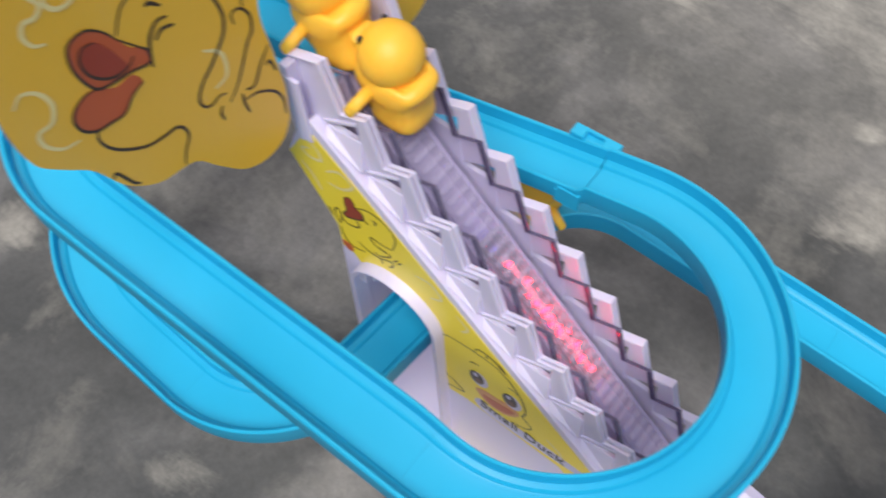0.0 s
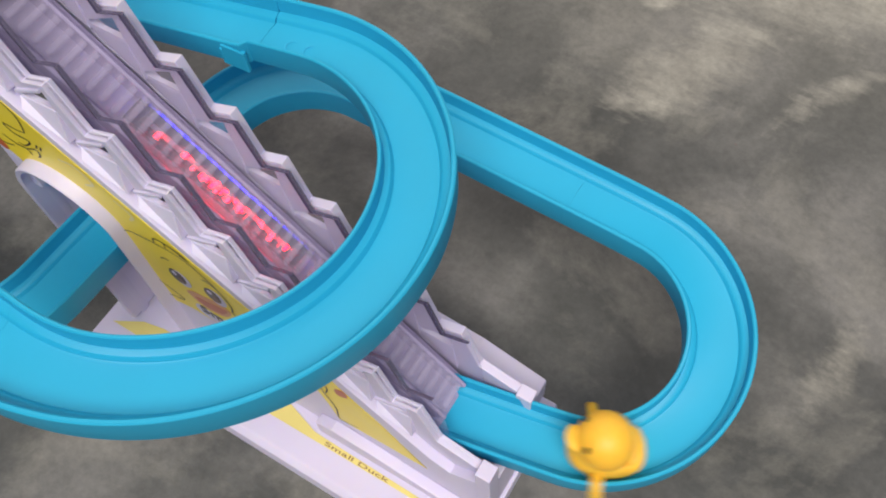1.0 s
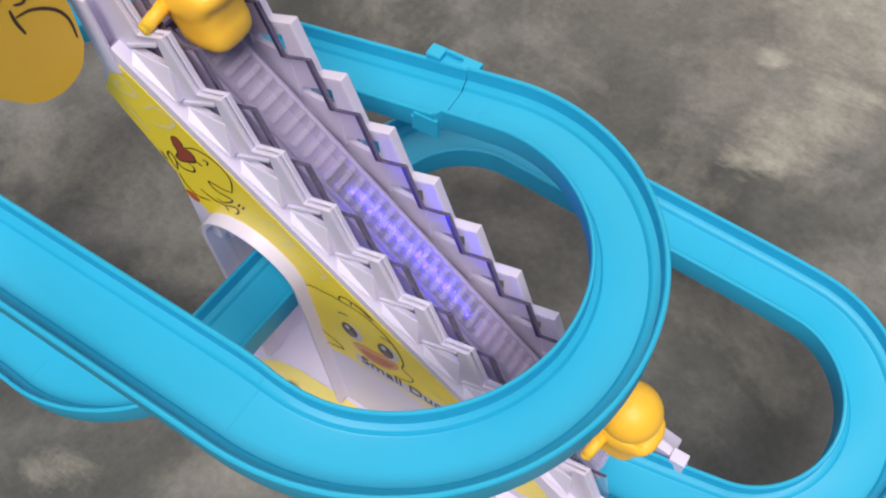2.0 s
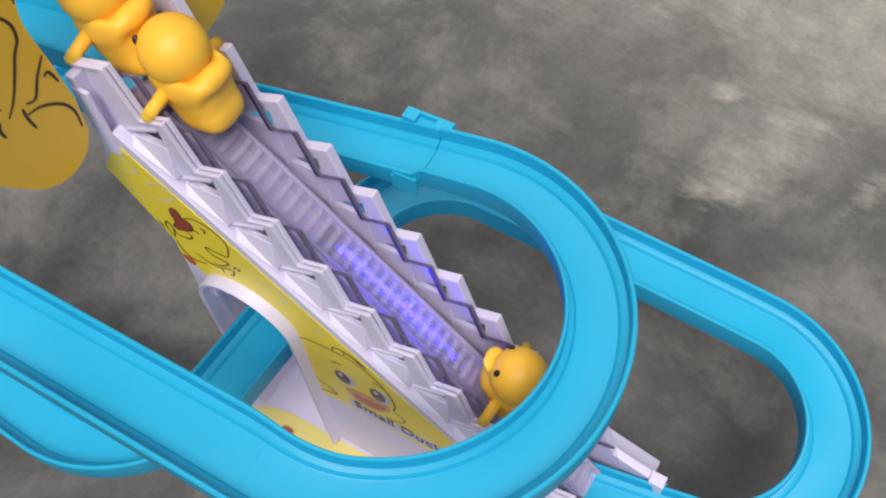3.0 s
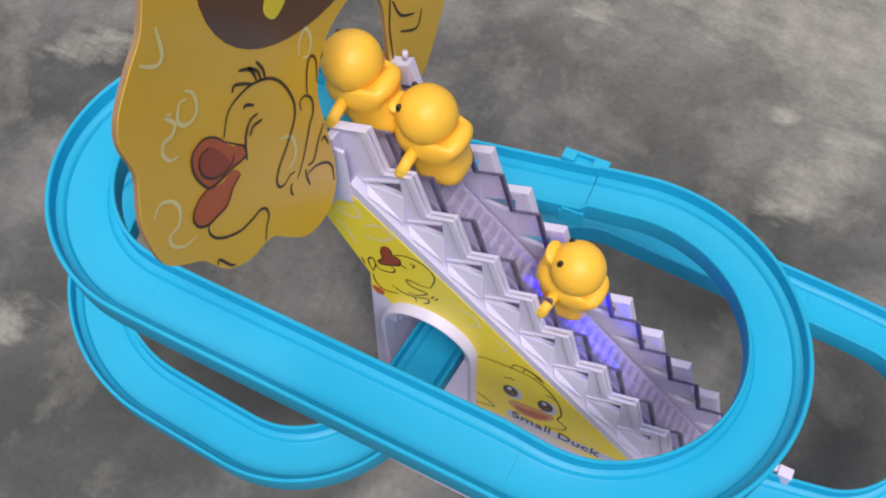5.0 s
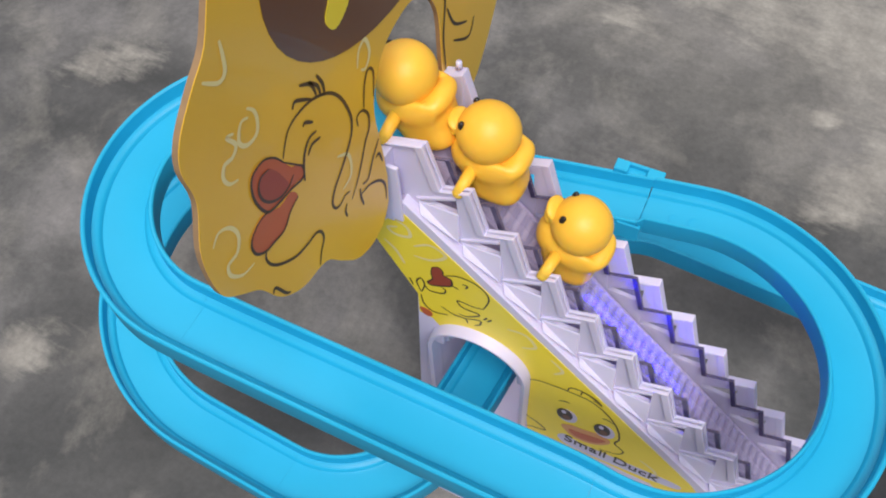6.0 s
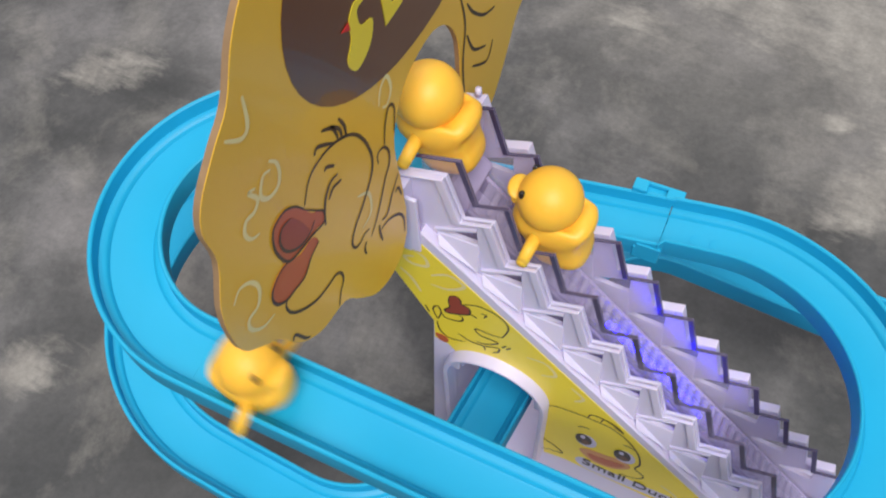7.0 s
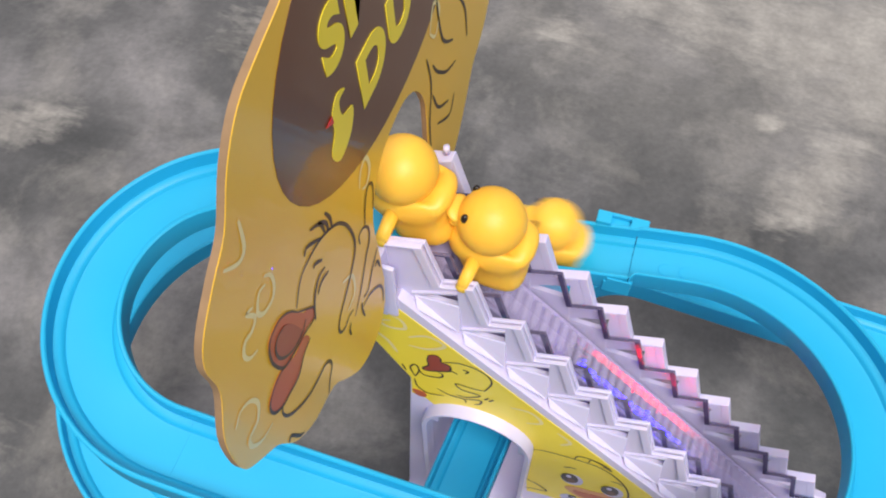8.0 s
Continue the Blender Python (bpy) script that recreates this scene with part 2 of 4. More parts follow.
def centre_line(step=0.002):
    cs = [(*START, 0.0)] + CIRCLES + [(*END, 0.0)]
    ph, ends = [], []
    for (ax, ay, ra), (bx, by, rb) in zip(cs, cs[1:]):
        d = math.hypot(bx - ax, by - ay)
        f = math.atan2(by - ay, bx - ax) - math.asin((rb - ra) / d)
        ph.append(f)
        ends.append(((ax + ra * math.sin(f), ay - ra * math.cos(f)), (bx + rb * math.sin(f), by - rb * math.cos(f))))
    pts, cuts, total = [], [0.0], 0.0
    for i, (a, b) in enumerate(ends):
        ln = math.hypot(b[0] - a[0], b[1] - a[1])
        n = max(2, int(ln / step))
        for k in range(n):
            pts.append((total + ln * k / n, a[0] + (b[0] - a[0]) * k / n, a[1] + (b[1] - a[1]) * k / n, ph[i]))
        total += ln
        cuts.append(total)
        if i + 1 < len(ends):
            cx, cy, r = cs[i + 1]
            f0, f1 = ph[i], ph[i + 1]
            while r > 0 and f1 < f0:
                f1 += 2 * math.pi
            while r < 0 and f1 > f0:
                f1 -= 2 * math.pi
            ln = abs(r) * abs(f1 - f0)
            n = max(2, int(ln / step))
            for k in range(n):
                f = f0 + (f1 - f0) * k / n
                pts.append((total + ln * k / n, cx + r * math.sin(f), cy - r * math.cos(f), f))
            total += ln
            cuts.append(total)
    pts.append((total, *END, ph[-1]))
    return pts, cuts


LINE, CUTS = centre_line()
LS = np.array([p[0] for p in LINE])
LX, LY = np.array([p[1] for p in LINE]), np.array([p[2] for p in LINE])
LH = np.unwrap(np.array([p[3] for p in LINE]))
ZS = np.interp(LS, [CUTS[i] for i, z in RIMS], [z for i, z in RIMS])
kern = np.hanning(31) / np.hanning(31).sum()
ZS = np.convolve(np.pad(ZS, 15, mode="edge"), kern, mode="valid")
TRACK = LS[-1]
JOINT = CUTS[4] + 0.020


def on_track(s):
    """Place on the centre line at rim height, and heading."""
    return np.interp(s, LS, LX), np.interp(s, LS, LY), np.interp(s, LS, ZS), np.interp(s, LS, LH)


def wall_profile(w, side):
    low = -0.0088 if side > 0 else -0.0108
    half = [(w - 0.0002, low), (w, low + 0.0005), (w, -0.0004), (w - 0.0004, 0.0), (w - 0.0011, 0.0), (w - 0.0015, -0.0004), (w - 0.0018, -0.0056), (w - 0.0021, low)]
    return [(side * u, v) for u, v in half]


def floor_profile(w):
    half = [(w - 0.0017, -0.0087), (w - 0.0017, -0.0052), (w - 0.0022, -0.0053), (w - 0.0037, -0.0058), (w - 0.0042, -0.0063), (w - 0.0047, -0.0073), (w - 0.0053, -0.0075)]
    return half + [(-u, v) for u, v in half[::-1]]


def pinch(s):
    """The wide upper half-round is narrower on its inner side."""
    k = min(max((s - CUTS[3] + 0.010) / 0.035, 0.0), 1.0) if s < JOINT else 0.0
    return 0.0024 * k * k * (3 - 2 * k)


def swept(prof, s0, s1, drop=0.0):
    bm = bmesh.new()
    n = max(3, int((s1 - s0) / 0.0018))
    rings = []
    for k in range(n + 1):
        s = s0 + (s1 - s0) * k / n
        x, y, z, f = on_track(s)
        squeeze = 1 - pinch(s) / W
        sides = [(u * squeeze if u > 0 else u, v) for u, v in prof]
        rings.append([bm.verts.new((x - math.sin(f) * u, y + math.cos(f) * u, z + v - drop)) for u, v in sides])
    m = len(prof)
    for a, b in zip(rings, rings[1:]):
        for i in range(m):
            bm.faces.new((a[i], a[(i + 1) % m], b[(i + 1) % m], b[i]))
    bm.faces.new(rings[0])
    bm.faces.new(rings[-1][::-1])
    return bm


def track_piece(label, s0, s1, w=W, drop=0.0):
    root = new("track_piece")
    tagged(root, label, "toy track", "slide track pieces")
    for name, prof in (("track_floor", floor_profile(w)), ("side_wall", wall_profile(w, 1)), ("side_wall", wall_profile(w, -1))):
        ob = part(name, swept(prof, s0, s1, drop), BLUE, root, smooth=True)
        ob.data.set_sharp_from_angle(angle=radians(28))
    return root


piece_a = track_piece("sky-blue plastic curved slide track leaving the stair top", 0.0, CUTS[2] + 0.004)
piece_b = track_piece("long straight sky-blue plastic slide track in front of the tower", CUTS[2] + 0.00405, CUTS[3] - 0.001)
piece_c = track_piece("wide half-round sky-blue plastic slide track over the stairs", CUTS[3] - 0.00095, JOINT)
piece_d = track_piece("sky-blue plastic slide track running down behind the tower", JOINT + 0.0004, CUTS[5], W - 0.0003, 0.0003)
piece_e = track_piece("lower half-round sky-blue plastic slide track beneath the upper one", CUTS[5] + 0.00005, CUTS[7])
piece_f = track_piece("sky-blue plastic slide track curving into the tower tunnel", CUTS[7] + 0.00005, CUTS[9])
piece_g = track_piece("sky-blue plastic slide track curving out behind the stairs", CUTS[9] + 0.00005, CUTS[11] - 0.03)
piece_h = track_piece("end loop of sky-blue plastic track feeding the stairs", CUTS[11] - 0.02995, TRACK)

# ---- flat work: outlines with holes, ribbons and lettering ----
def to_mesh_part(name, curve, place, mat, parent, label="", smooth=False):
    tmp = bpy.data.objects.new("tmp", curve)
    scene.collection.objects.link(tmp)
    dg = bpy.context.evaluated_depsgraph_get()
    me = bpy.data.meshes.new_from_object(tmp.evaluated_get(dg))
    bpy.data.objects.remove(tmp)
    bpy.data.curves.remove(curve)
    me.transform(place)
    me.materials.clear()
    me.materials.append(mat)
    me.name = name
    if smooth:
        for p in me.polygons:
            p.use_smooth = True
        me.set_sharp_from_angle(angle=radians(30))
    ob = new(name, me)
    if parent:
        ob.parent = parent
    if label:
        ob["label"] = label
    return ob


def sheet(name, loops, thick, place, mat, parent, label="", round_edge=0.0):
    """A flat plate from closed outlines (the later ones are holes), in metres."""
    cu = bpy.data.curves.new("outline", "CURVE")
    cu.dimensions, cu.fill_mode = "2D", "BOTH"
    cu.extrude, cu.bevel_depth, cu.bevel_resolution = max(thick / 2 - round_edge, 0.00002), round_edge, 1
    cu.offset = -round_edge
    for loop in loops:
        sp = cu.splines.new("POLY")
        sp.points.add(len(loop) - 1)
        for p, (u, v) in zip(sp.points, loop):
            p.co = (u, v, 0, 1)
        sp.use_cyclic_u = True
    return to_mesh_part(name, cu, place, mat, parent, label, smooth=round_edge > 0)


def lettering(name, words, size, place, mat, parent, shear=0.0, bold=0.0, label=""):
    """Built-in type, each letter a part of its own."""
    x = 0.0
    for ch in words:
        if ch == " ":
            x += size * 0.32
            continue
        cu = bpy.data.curves.new("words", "FONT")
        cu.body, cu.size, cu.extrude, cu.shear, cu.offset = ch, size, 0.00008, shear, bold
        ob = to_mesh_part(name, cu, Matrix(), mat, parent, label)
        us = [v.co.x for v in ob.data.vertices]
        ob.data.transform(place @ Matrix.Translation((x - min(us), 0, 0)))
        x += max(us) - min(us) + size * 0.10


def smooth_line(pts, n=6, closed=False):
    out, m = [], len(pts)
    last = m if closed else m - 1
    for i in range(last):
        p = [Vector(pts[(i + k) % m if closed else min(max(i + k, 0), m - 1)]) for k in (-1, 0, 1, 2)]
        for j in range(n):
            t = j / n
            q = 0.5 * ((2 * p[1]) + (p[2] - p[0]) * t + (2 * p[0] - 5 * p[1] + 4 * p[2] - p[3]) * t * t + (3 * p[1] - p[0] - 3 * p[2] + p[3]) * t ** 3)
            out.append((q.x, q.y))
    if not closed:
        out.append(tuple(pts[-1]))
    return out


def mm(pts):
    return [(u / 1000, v / 1000) for u, v in pts]


def ribbons(name, lines, width, place, mat, parent, lift=0.0, taper=True):
    """Drawn lines: narrow flat ribbons with tapering ends."""
    for pts in lines:
        bm = bmesh.new()
        c = smooth_line(mm(pts))
        prev = None
        for i, p in enumerate(c):
            q0, q1 = c[max(i - 1, 0)], c[min(i + 1, len(c) - 1)]
            d = Vector((q1[0] - q0[0], q1[1] - q0[1]))
            d = d.normalized() if d.length > 0 else Vector((1, 0))
            w = width / 2 * ((0.35 + 0.65 * math.sin(math.pi * (i + 0.5) / len(c)) ** 0.6) if taper else 1)
            pair = [bm.verts.new(place @ Vector((p[0] - d.y * w * s, p[1] + d.x * w * s, lift))) for s in (1, -1)]
            if prev:
                bm.faces.new((prev[0], prev[1], pair[1], pair[0]))
            prev = pair
        part(name, bm, mat, parent)


def facing_front(y):
    """Outline u, v lies along x, z; its thickness is towards -y."""
    return pose(0, y, 0, 90, 0, 0)


def facing_stairs(x):
    """Outline u, v lies along y, z; its thickness is towards +x."""
    return Matrix.Translation((x, 0, 0)) @ Matrix(((0, 0, 1, 0), (1, 0, 0, 0), (0, 1, 0, 0), (0, 0, 0, 1)))


# ---- joint on the rear track: clip tab, lug and moulded rings ----
def track_clip(parent, s, side):
    x, y, z, f = on_track(s)
    m = pose(x, y, z, 0, 0, math.degrees(f))
    bm = bmesh.new()
    lo, hi = sorted((side * (W - 0.0016), side * (W + 0.0036)))
    box(bm, -0.0095, 0.0095, lo, hi, -0.0040, -0.0014)
    box(bm, 0.0040, 0.0095, lo, hi, -0.0016, 0.0006)
    box(bm, -0.0095, -0.0030, lo, hi, -0.0016, 0.0006)
    box(bm, -0.0032, 0.0042, lo, lo + 0.0014, -0.0016, 0.0006)
    bevel(bm, 0.0003, 40, 1)
    bmesh.ops.transform(bm, matrix=m, verts=bm.verts)
    part("clip_tab", bm, BLUE, parent)


track_clip(piece_d, JOINT + 0.0065, -1)
x, y, z, f = on_track(JOINT - 0.001)
bm = bmesh.new()
box(bm, -0.0005, 0.0085, W - 0.0012, W + 0.0003, -0.0118, -0.0030)
box(bm, 0.0080, 0.0095, W - 0.0035, W + 0.0003, -0.0118, -0.0050)
bevel(bm, 0.0003, 40, 1)
bmesh.ops.transform(bm, matrix=pose(x, y, z, 0, 0, math.degrees(f)), verts=bm.verts)
part("joint_lug", bm, BLUE, piece_c)
for off in (-0.012, -0.019):
    x, y, z, f = on_track(JOINT + off)
    bm = bmesh.new()
    ring = [[], []]
    for k in range(20):
        a = 2 * math.pi * k / 20
        for j, r in enumerate((0.0021, 0.0025)):
            ring[j].append(bm.verts.new((x + r * math.cos(a), y - 0.001 + r * math.sin(a), z - 0.00735)))
    for k in range(20):
        bm.faces.new((ring[0][k], ring[0][(k + 1) % 20], ring[1][(k + 1) % 20], ring[1][k]))
    part("moulded_ring", bm, BLUE, piece_c)

# ---- tower ----
DX, DZ, TOPX, TOPZ, STEPS = 0.01464, -0.01405, 0.0, 0.2252, 10
FRONT = -0.0050


def tooth_line(n0, n1, dx=0.0, dz=0.0, inset=0.0):
    """Saw-tooth outline from step n0 down to n1: tip, slanting riser, tread."""
    out = []
    for i in range(n0, n1):
        x, z = TOPX + DX * i + dx - inset, TOPZ + DZ * i + dz - inset
        out += [(x, z), (x + 0.0050, z + DZ - 0.0040)]
    out.append((TOPX + DX * n1 + dx - inset, TOPZ + DZ * n1 + dz - inset))
    return out


def stair_z(x, off=0.0):
    return TOPZ + DZ / DX * (x - TOPX) + off


tower = new("stair_tower")
tagged(tower, "white plastic toy stair tower with yellow stickers and tunnel", "toy stairs")
LASTX, LASTZ = TOPX + DX * STEPS, TOPZ + DZ * STEPS


def tooth_hole(i):
    x, z = TOPX + DX * i, TOPZ + DZ * i
    return [(x - 0.0182, z - 0.0140), (x - 0.0048, z - 0.0066), (x - 0.0044, z - 0.0134)]


def rear_hole(i):
    x, z = TOPX + DX * i, TOPZ + DZ * i
    return [(x - 0.0200, z - 0.0138), (x - 0.0046, z - 0.0056), (x - 0.0042, z - 0.0142)]


def toothed_wall(name, y, thick, x_off=0.0, z_off=0.0, hole=tooth_hole):
    outline = [(-0.0120, TOPZ - 0.0042)] + tooth_line(0, STEPS) + [(LASTX + 0.0060, LASTZ - 0.0200), (0.1725, 0.0585), (0.1725, 0.020), (0.160, 0.020), (-0.0120, 0.190)]
    holes = [hole(i) for i in range(1, STEPS + 1)]
    return sheet(name, [[(u + x_off, v + z_off) for u, v in outline]] + [[(u + x_off, v + z_off) for u, v in h] for h in holes], thick, facing_front(y), WHITE, tower)


def lip(name, y0, y1, x_off=0.0, mat=WHITE, wide=0.0017, shift=(0, 0), n0=0, label="", parent=None):
    """A proud ribbon of even width that follows the teeth."""
    c = tooth_line(n0, STEPS, *shift)
    c = [(c[0][0] - 0.0125, c[0][1] - 0.0042)] + c
    if shift == (0, 0):
        c += [(LASTX + 0.0062, LASTZ - 0.0198), (0.1725, 0.0588)]
    inner = [(u - wide * 1.3, v - wide * 0.9) for u, v in c]
    bm = bmesh.new()
    rows = []
    for (u, v), (p, q) in zip(c, inner):
        rows.append([bm.verts.new((u + x_off, y0, v)), bm.verts.new((u + x_off, y1, v)), bm.verts.new((p + x_off, y1, q)), bm.verts.new((p + x_off, y0, q))])
    for a, b in zip(rows, rows[1:]):
        for k in range(4):
            bm.faces.new((a[k], a[(k + 1) % 4], b[(k + 1) % 4], b[k]))
    bm.faces.new(rows[0])
    bm.faces.new(rows[-1][::-1])
    bevel(bm, min(0.0005, (y1 - y0) * 0.35), 35, 2)
    return part(name, bm, mat, parent or tower, label)


toothed_wall("front_side_wall", -0.0003, 0.0014)
lip("front_lip", -0.0022, 0.0000, wide=0.0018)
lip("front_lip_ridge", -0.0002, 0.0011, wide=0.0010, x_off=0.0004)
toothed_wall("rear_side_wall", 0.0287, 0.0016, -0.0015, -0.0010, rear_hole)
lip("rear_lip", 0.0278, 0.0312, -0.0015, wide=0.0020)
# sloping facets beneath each opening and a small rib above it
for i in range(1, STEPS + 1):
    x, z = TOPX + DX * i, TOPZ + DZ * i
    for nm, outline, fronts in (
            ("tread_rib", [(-0.0186, -0.0126), (-0.0046, -0.0050), (-0.0046, -0.0062), (-0.0182, -0.0138)], (-0.0018, -0.0018, -0.0018, -0.0018)),
            ("slope_facet", [(-0.0178, -0.0146), (-0.0042, -0.0140), (-0.0032, -0.0255), (-0.0160, -0.0172)], (-0.0012, -0.0012, -0.0036, -0.0042))):
        bm = bmesh.new()
        a = [bm.verts.new((x + u, y, z + v)) for (u, v), y in zip(outline, fronts)]
        b = [bm.verts.new((x + u, -0.0006, z + v)) for u, v in outline]
        bm.faces.new(a)
        bm.faces.new(b[::-1])
        for k in range(4):
            bm.faces.new((a[k], a[(k + 1) % 4], b[(k + 1) % 4], b[k]))
        bmesh.ops.recalc_face_normals(bm, faces=bm.faces)
        bevel(bm, 0.0002, 35, 2)
        part(nm, bm, WHITE, tower)

# wedges on the inner face of the rear wall, one beneath each opening
for i in range(1, STEPS + 1):
    x, z = TOPX + DX * i - 0.0015, TOPZ + DZ * i - 0.0010
    bm = bmesh.new()
    outline = [(-0.0202, -0.0150), (-0.0040, -0.0152), (-0.0022, -0.0290), (-0.0150, -0.0200)]
    a = [bm.verts.new((x + u, y, z + v)) for (u, v), y in zip(outline, (0.0278, 0.0278, 0.0268, 0.0270))]
    b = [bm.verts.new((x + u, 0.0282, z + v)) for u, v in outline]
    bm.faces.new(a)
    bm.faces.new(b[::-1])
    for k in range(4):
        bm.faces.new((a[k], a[(k + 1) % 4], b[(k + 1) % 4], b[k]))
    part("inner_wedge", bm, WHITE, tower)

# lower panels, the front one with its tunnel mouth
AX, AR, AZ, AK = 0.0196, 0.0187, 0.1120, 1.04
arch = [(AX + AR * math.cos(a), AZ + AR * AK * math.sin(a)) for a in np.linspace(math.pi, 0, 25)]
side = [(-0.0215, 0.1735), (-0.0055, 0.1430), (-0.0120, 0.010)]
foot = [(0.1725, 0.010), (0.1725, 0.0545), (0.158, 0.0440), (0.1500, stair_z(0.150, -0.0335)), (-0.0070, stair_z(-0.007, -0.0340)), (-0.0120, 0.1945)]
panel = side + [(AX - AR, 0.010)] + arch + [(AX + AR, 0.010)] + foot
sheet("front_panel", [panel], 0.0038, facing_front(-0.0027), WHITE, tower, round_edge=0.0003)
rear = [(u - 0.0015, v) for u, v in side] + [(AX - AR, 0.010)] + arch + [(AX + AR, 0.010)] + [(u - 0.0015, v) for u, v in foot]
sheet("rear_panel", [rear], 0.0026, facing_front(0.0300), WHITE, tower)
# tunnel lining: a proud rounded hood through both panels
bm = bmesh.new()
rows = []
path = [(AX - AR, 0.012)] + arch + [(AX + AR, 0.012)]
for k, (u, v) in enumerate(path):
    n = Vector((u - AX, 0, max(v - AZ, 0))).normalized()
    for_row = []
    for off, y in ((0.0, -0.0090), (0.0016, -0.0094), (0.0021, -0.0088), (0.0021, 0.0310), (0.0, 0.0310)):
        for_row.append(bm.verts.new((u + n.x * off, y, v + n.z * off)))
    rows.append(for_row)
for a, b in zip(rows, rows[1:]):
    for k in range(5):
        bm.faces.new((a[k], a[(k + 1) % 5], b[(k + 1) % 5], b[k]))
part("tunnel_hood", bm, WHITE, tower, smooth=True).data.set_sharp_from_angle(angle=radians(40))

# stepped brackets that hold the track inside the tunnel
steps = mm([(-6, 121), (-6, 112), (-2, 112), (-2, 107), (2, 107), (2, 102), (7, 102), (7, 97), (14, 97), (14, 121)])
for x0, x1, drop in ((AX - AR - 0.0005, AX - AR + 0.0036, 0.0), (AX + AR - 0.0032, AX + AR + 0.0005, 0.006)):
    bm = bmesh.new()
    prism(bm, [(u, v - drop) for u, v in steps], (x0, x1), lambda u, v, d: (d, u, v))
    bevel(bm, 0.0004, 35, 1)
    part("track_bracket", bm, WHITE, tower)

# closed end, top cap and card holder
bm = bmesh.new()
box(bm, 0.1685, 0.1742, -0.0050, 0.0012, 0.010, 0.0632)
box(bm, 0.1665, 0.1725, 0.0262, 0.0312, 0.010, 0.0615)
box(bm, 0.1690, 0.1730, 0.0006, 0.0270, 0.010, 0.0400)
bevel(bm, 0.0005)
part("end_post", bm, WHITE, tower)
bm = bmesh.new()
box(bm, -0.0135, -0.0105, -0.0052, 0.0010, 0.1860, TOPZ - 0.0060)
box(bm, -0.0135, -0.0070, -0.0056, -0.0042, 0.1880, TOPZ - 0.0100)
box(bm, -0.0145, -0.0105, -0.0040, 0.0312, 0.1750, 0.1850)
bevel(bm, 0.0005)
part("card_holder", bm, WHITE, tower)
bm = bmesh.new()
prism(bm, [(-0.0250, TOPZ - 0.0180), (-0.0240, TOPZ - 0.0105), (-0.0015, TOPZ + 0.0003), (-0.0015, TOPZ - 0.0180)], (0.0272, 0.0312), lambda u, v, d: (u, d, v))
bevel(bm, 0.0005)
part("holder_block", bm, WHITE, tower)
bm = bmesh.new()
rod(bm, (-0.0040, 0.0298, TOPZ), (-0.0040, 0.0298, TOPZ + 0.0028), 0.0011, 0.0009)
part("holder_pin", bm, WHITE, tower, smooth=True)

# smoky inner rails with dark cut edges: one frame that lifts the ducks from step to step
lifter = new("lifting_frame")
tagged(lifter, "see-through smoky purple stepped lifting frame inside the stairs", "toy mechanism")


def rail(y, shift):
    outline = [(-0.0085, TOPZ + shift[1] - 0.0040)] + tooth_line(0, STEPS, *shift) + [(0.1530, 0.0700), (0.1540, 0.0560), (0.1480, 0.0440), (-0.0085, stair_z(-0.0085, -0.026))]
    ob = sheet("inner_rail", [outline], 0.0011, facing_front(y), PURPLE, lifter, "see-through smoky purple rail")
    lip("rail_edge", y - 0.0006, y + 0.0006, 0.0, PEDGE, 0.0012, shift, 0, "dark purple cut edge", ob)
    return ob


rail(0.0030, (0.0035, 0.0047))
rail(0.0262, (0.0026, 0.0010))

# sloping bed, the toothed rack and its side strips
ANG = math.degrees(math.atan2(-DZ, DX))
STEP = math.hypot(DX, DZ)
BED = pose(TOPX, 0.0146, TOPZ - 0.0220, 0, ANG, 0)


def on_bed(bm):
    bmesh.ops.transform(bm, matrix=BED, verts=bm.verts)
    return bm


LEN = 0.212
bm = bmesh.new()
box(bm, -0.004, LEN, -0.0110, 0.0110, -0.0090, -0.0078)
part("bed", on_bed(bm), DARK, tower, "dark purple sloping bed")
bm = bmesh.new()
box(bm, -0.006, 0.004, -0.0110, 0.0110, -0.0080, 0.0015)
bevel(bm, 0.002, 35, 3)
part("bed_head", on_bed(bm), DARK, tower)
for s in (1, -1):
    bm = bmesh.new()
    box(bm, 0.004, LEN - 0.004, s * 0.0066 - 0.0007, s * 0.0066 + 0.0007, -0.0080, -0.0004)
    bevel(bm, 0.0003, 35, 1)
    part("rack_strip", on_bed(bm), DARK, tower, "dusky purple plastic strip")
# added black trough, stops drum light leaking onto bed and strips
bm = bmesh.new()
for s in (1, -1):
    box(bm, 0.066, 0.136, 0.0022 + s * 0.0032 - 0.0004, 0.0022 + s * 0.0032 + 0.0004, -0.0078, -0.0045)
box(bm, 0.066, 0.136, -0.0006, 0.0050, -0.0078, -0.0076)
part("lamp_light_block", on_bed(bm), BLACK, tower, "added black trough blocking lamp light under the rack")
bm = bmesh.new()
box(bm, 0.006, LEN - 0.006, -0.0058, 0.0058, -0.0006, 0.0000)
part("rack_plate", on_bed(bm), CLEAR, tower, "clear smoky plastic plate")
bm = bmesh.new()
box(bm, -0.0010, 0.0010, -0.0048, 0.0048, 0.0003, 0.0024)
bevel(bm, 0.0004, 35, 1)
me = bpy.data.meshes.new("rib")
bm.to_mesh(me)
bm.free()
me.materials.append(CLEAR)
for k in range(45):
    rib = new("rack_rib", me)
    rib.parent = tower
    rib.matrix_basis = BED @ pose(0.010 + k * 0.0044, 0, 0)

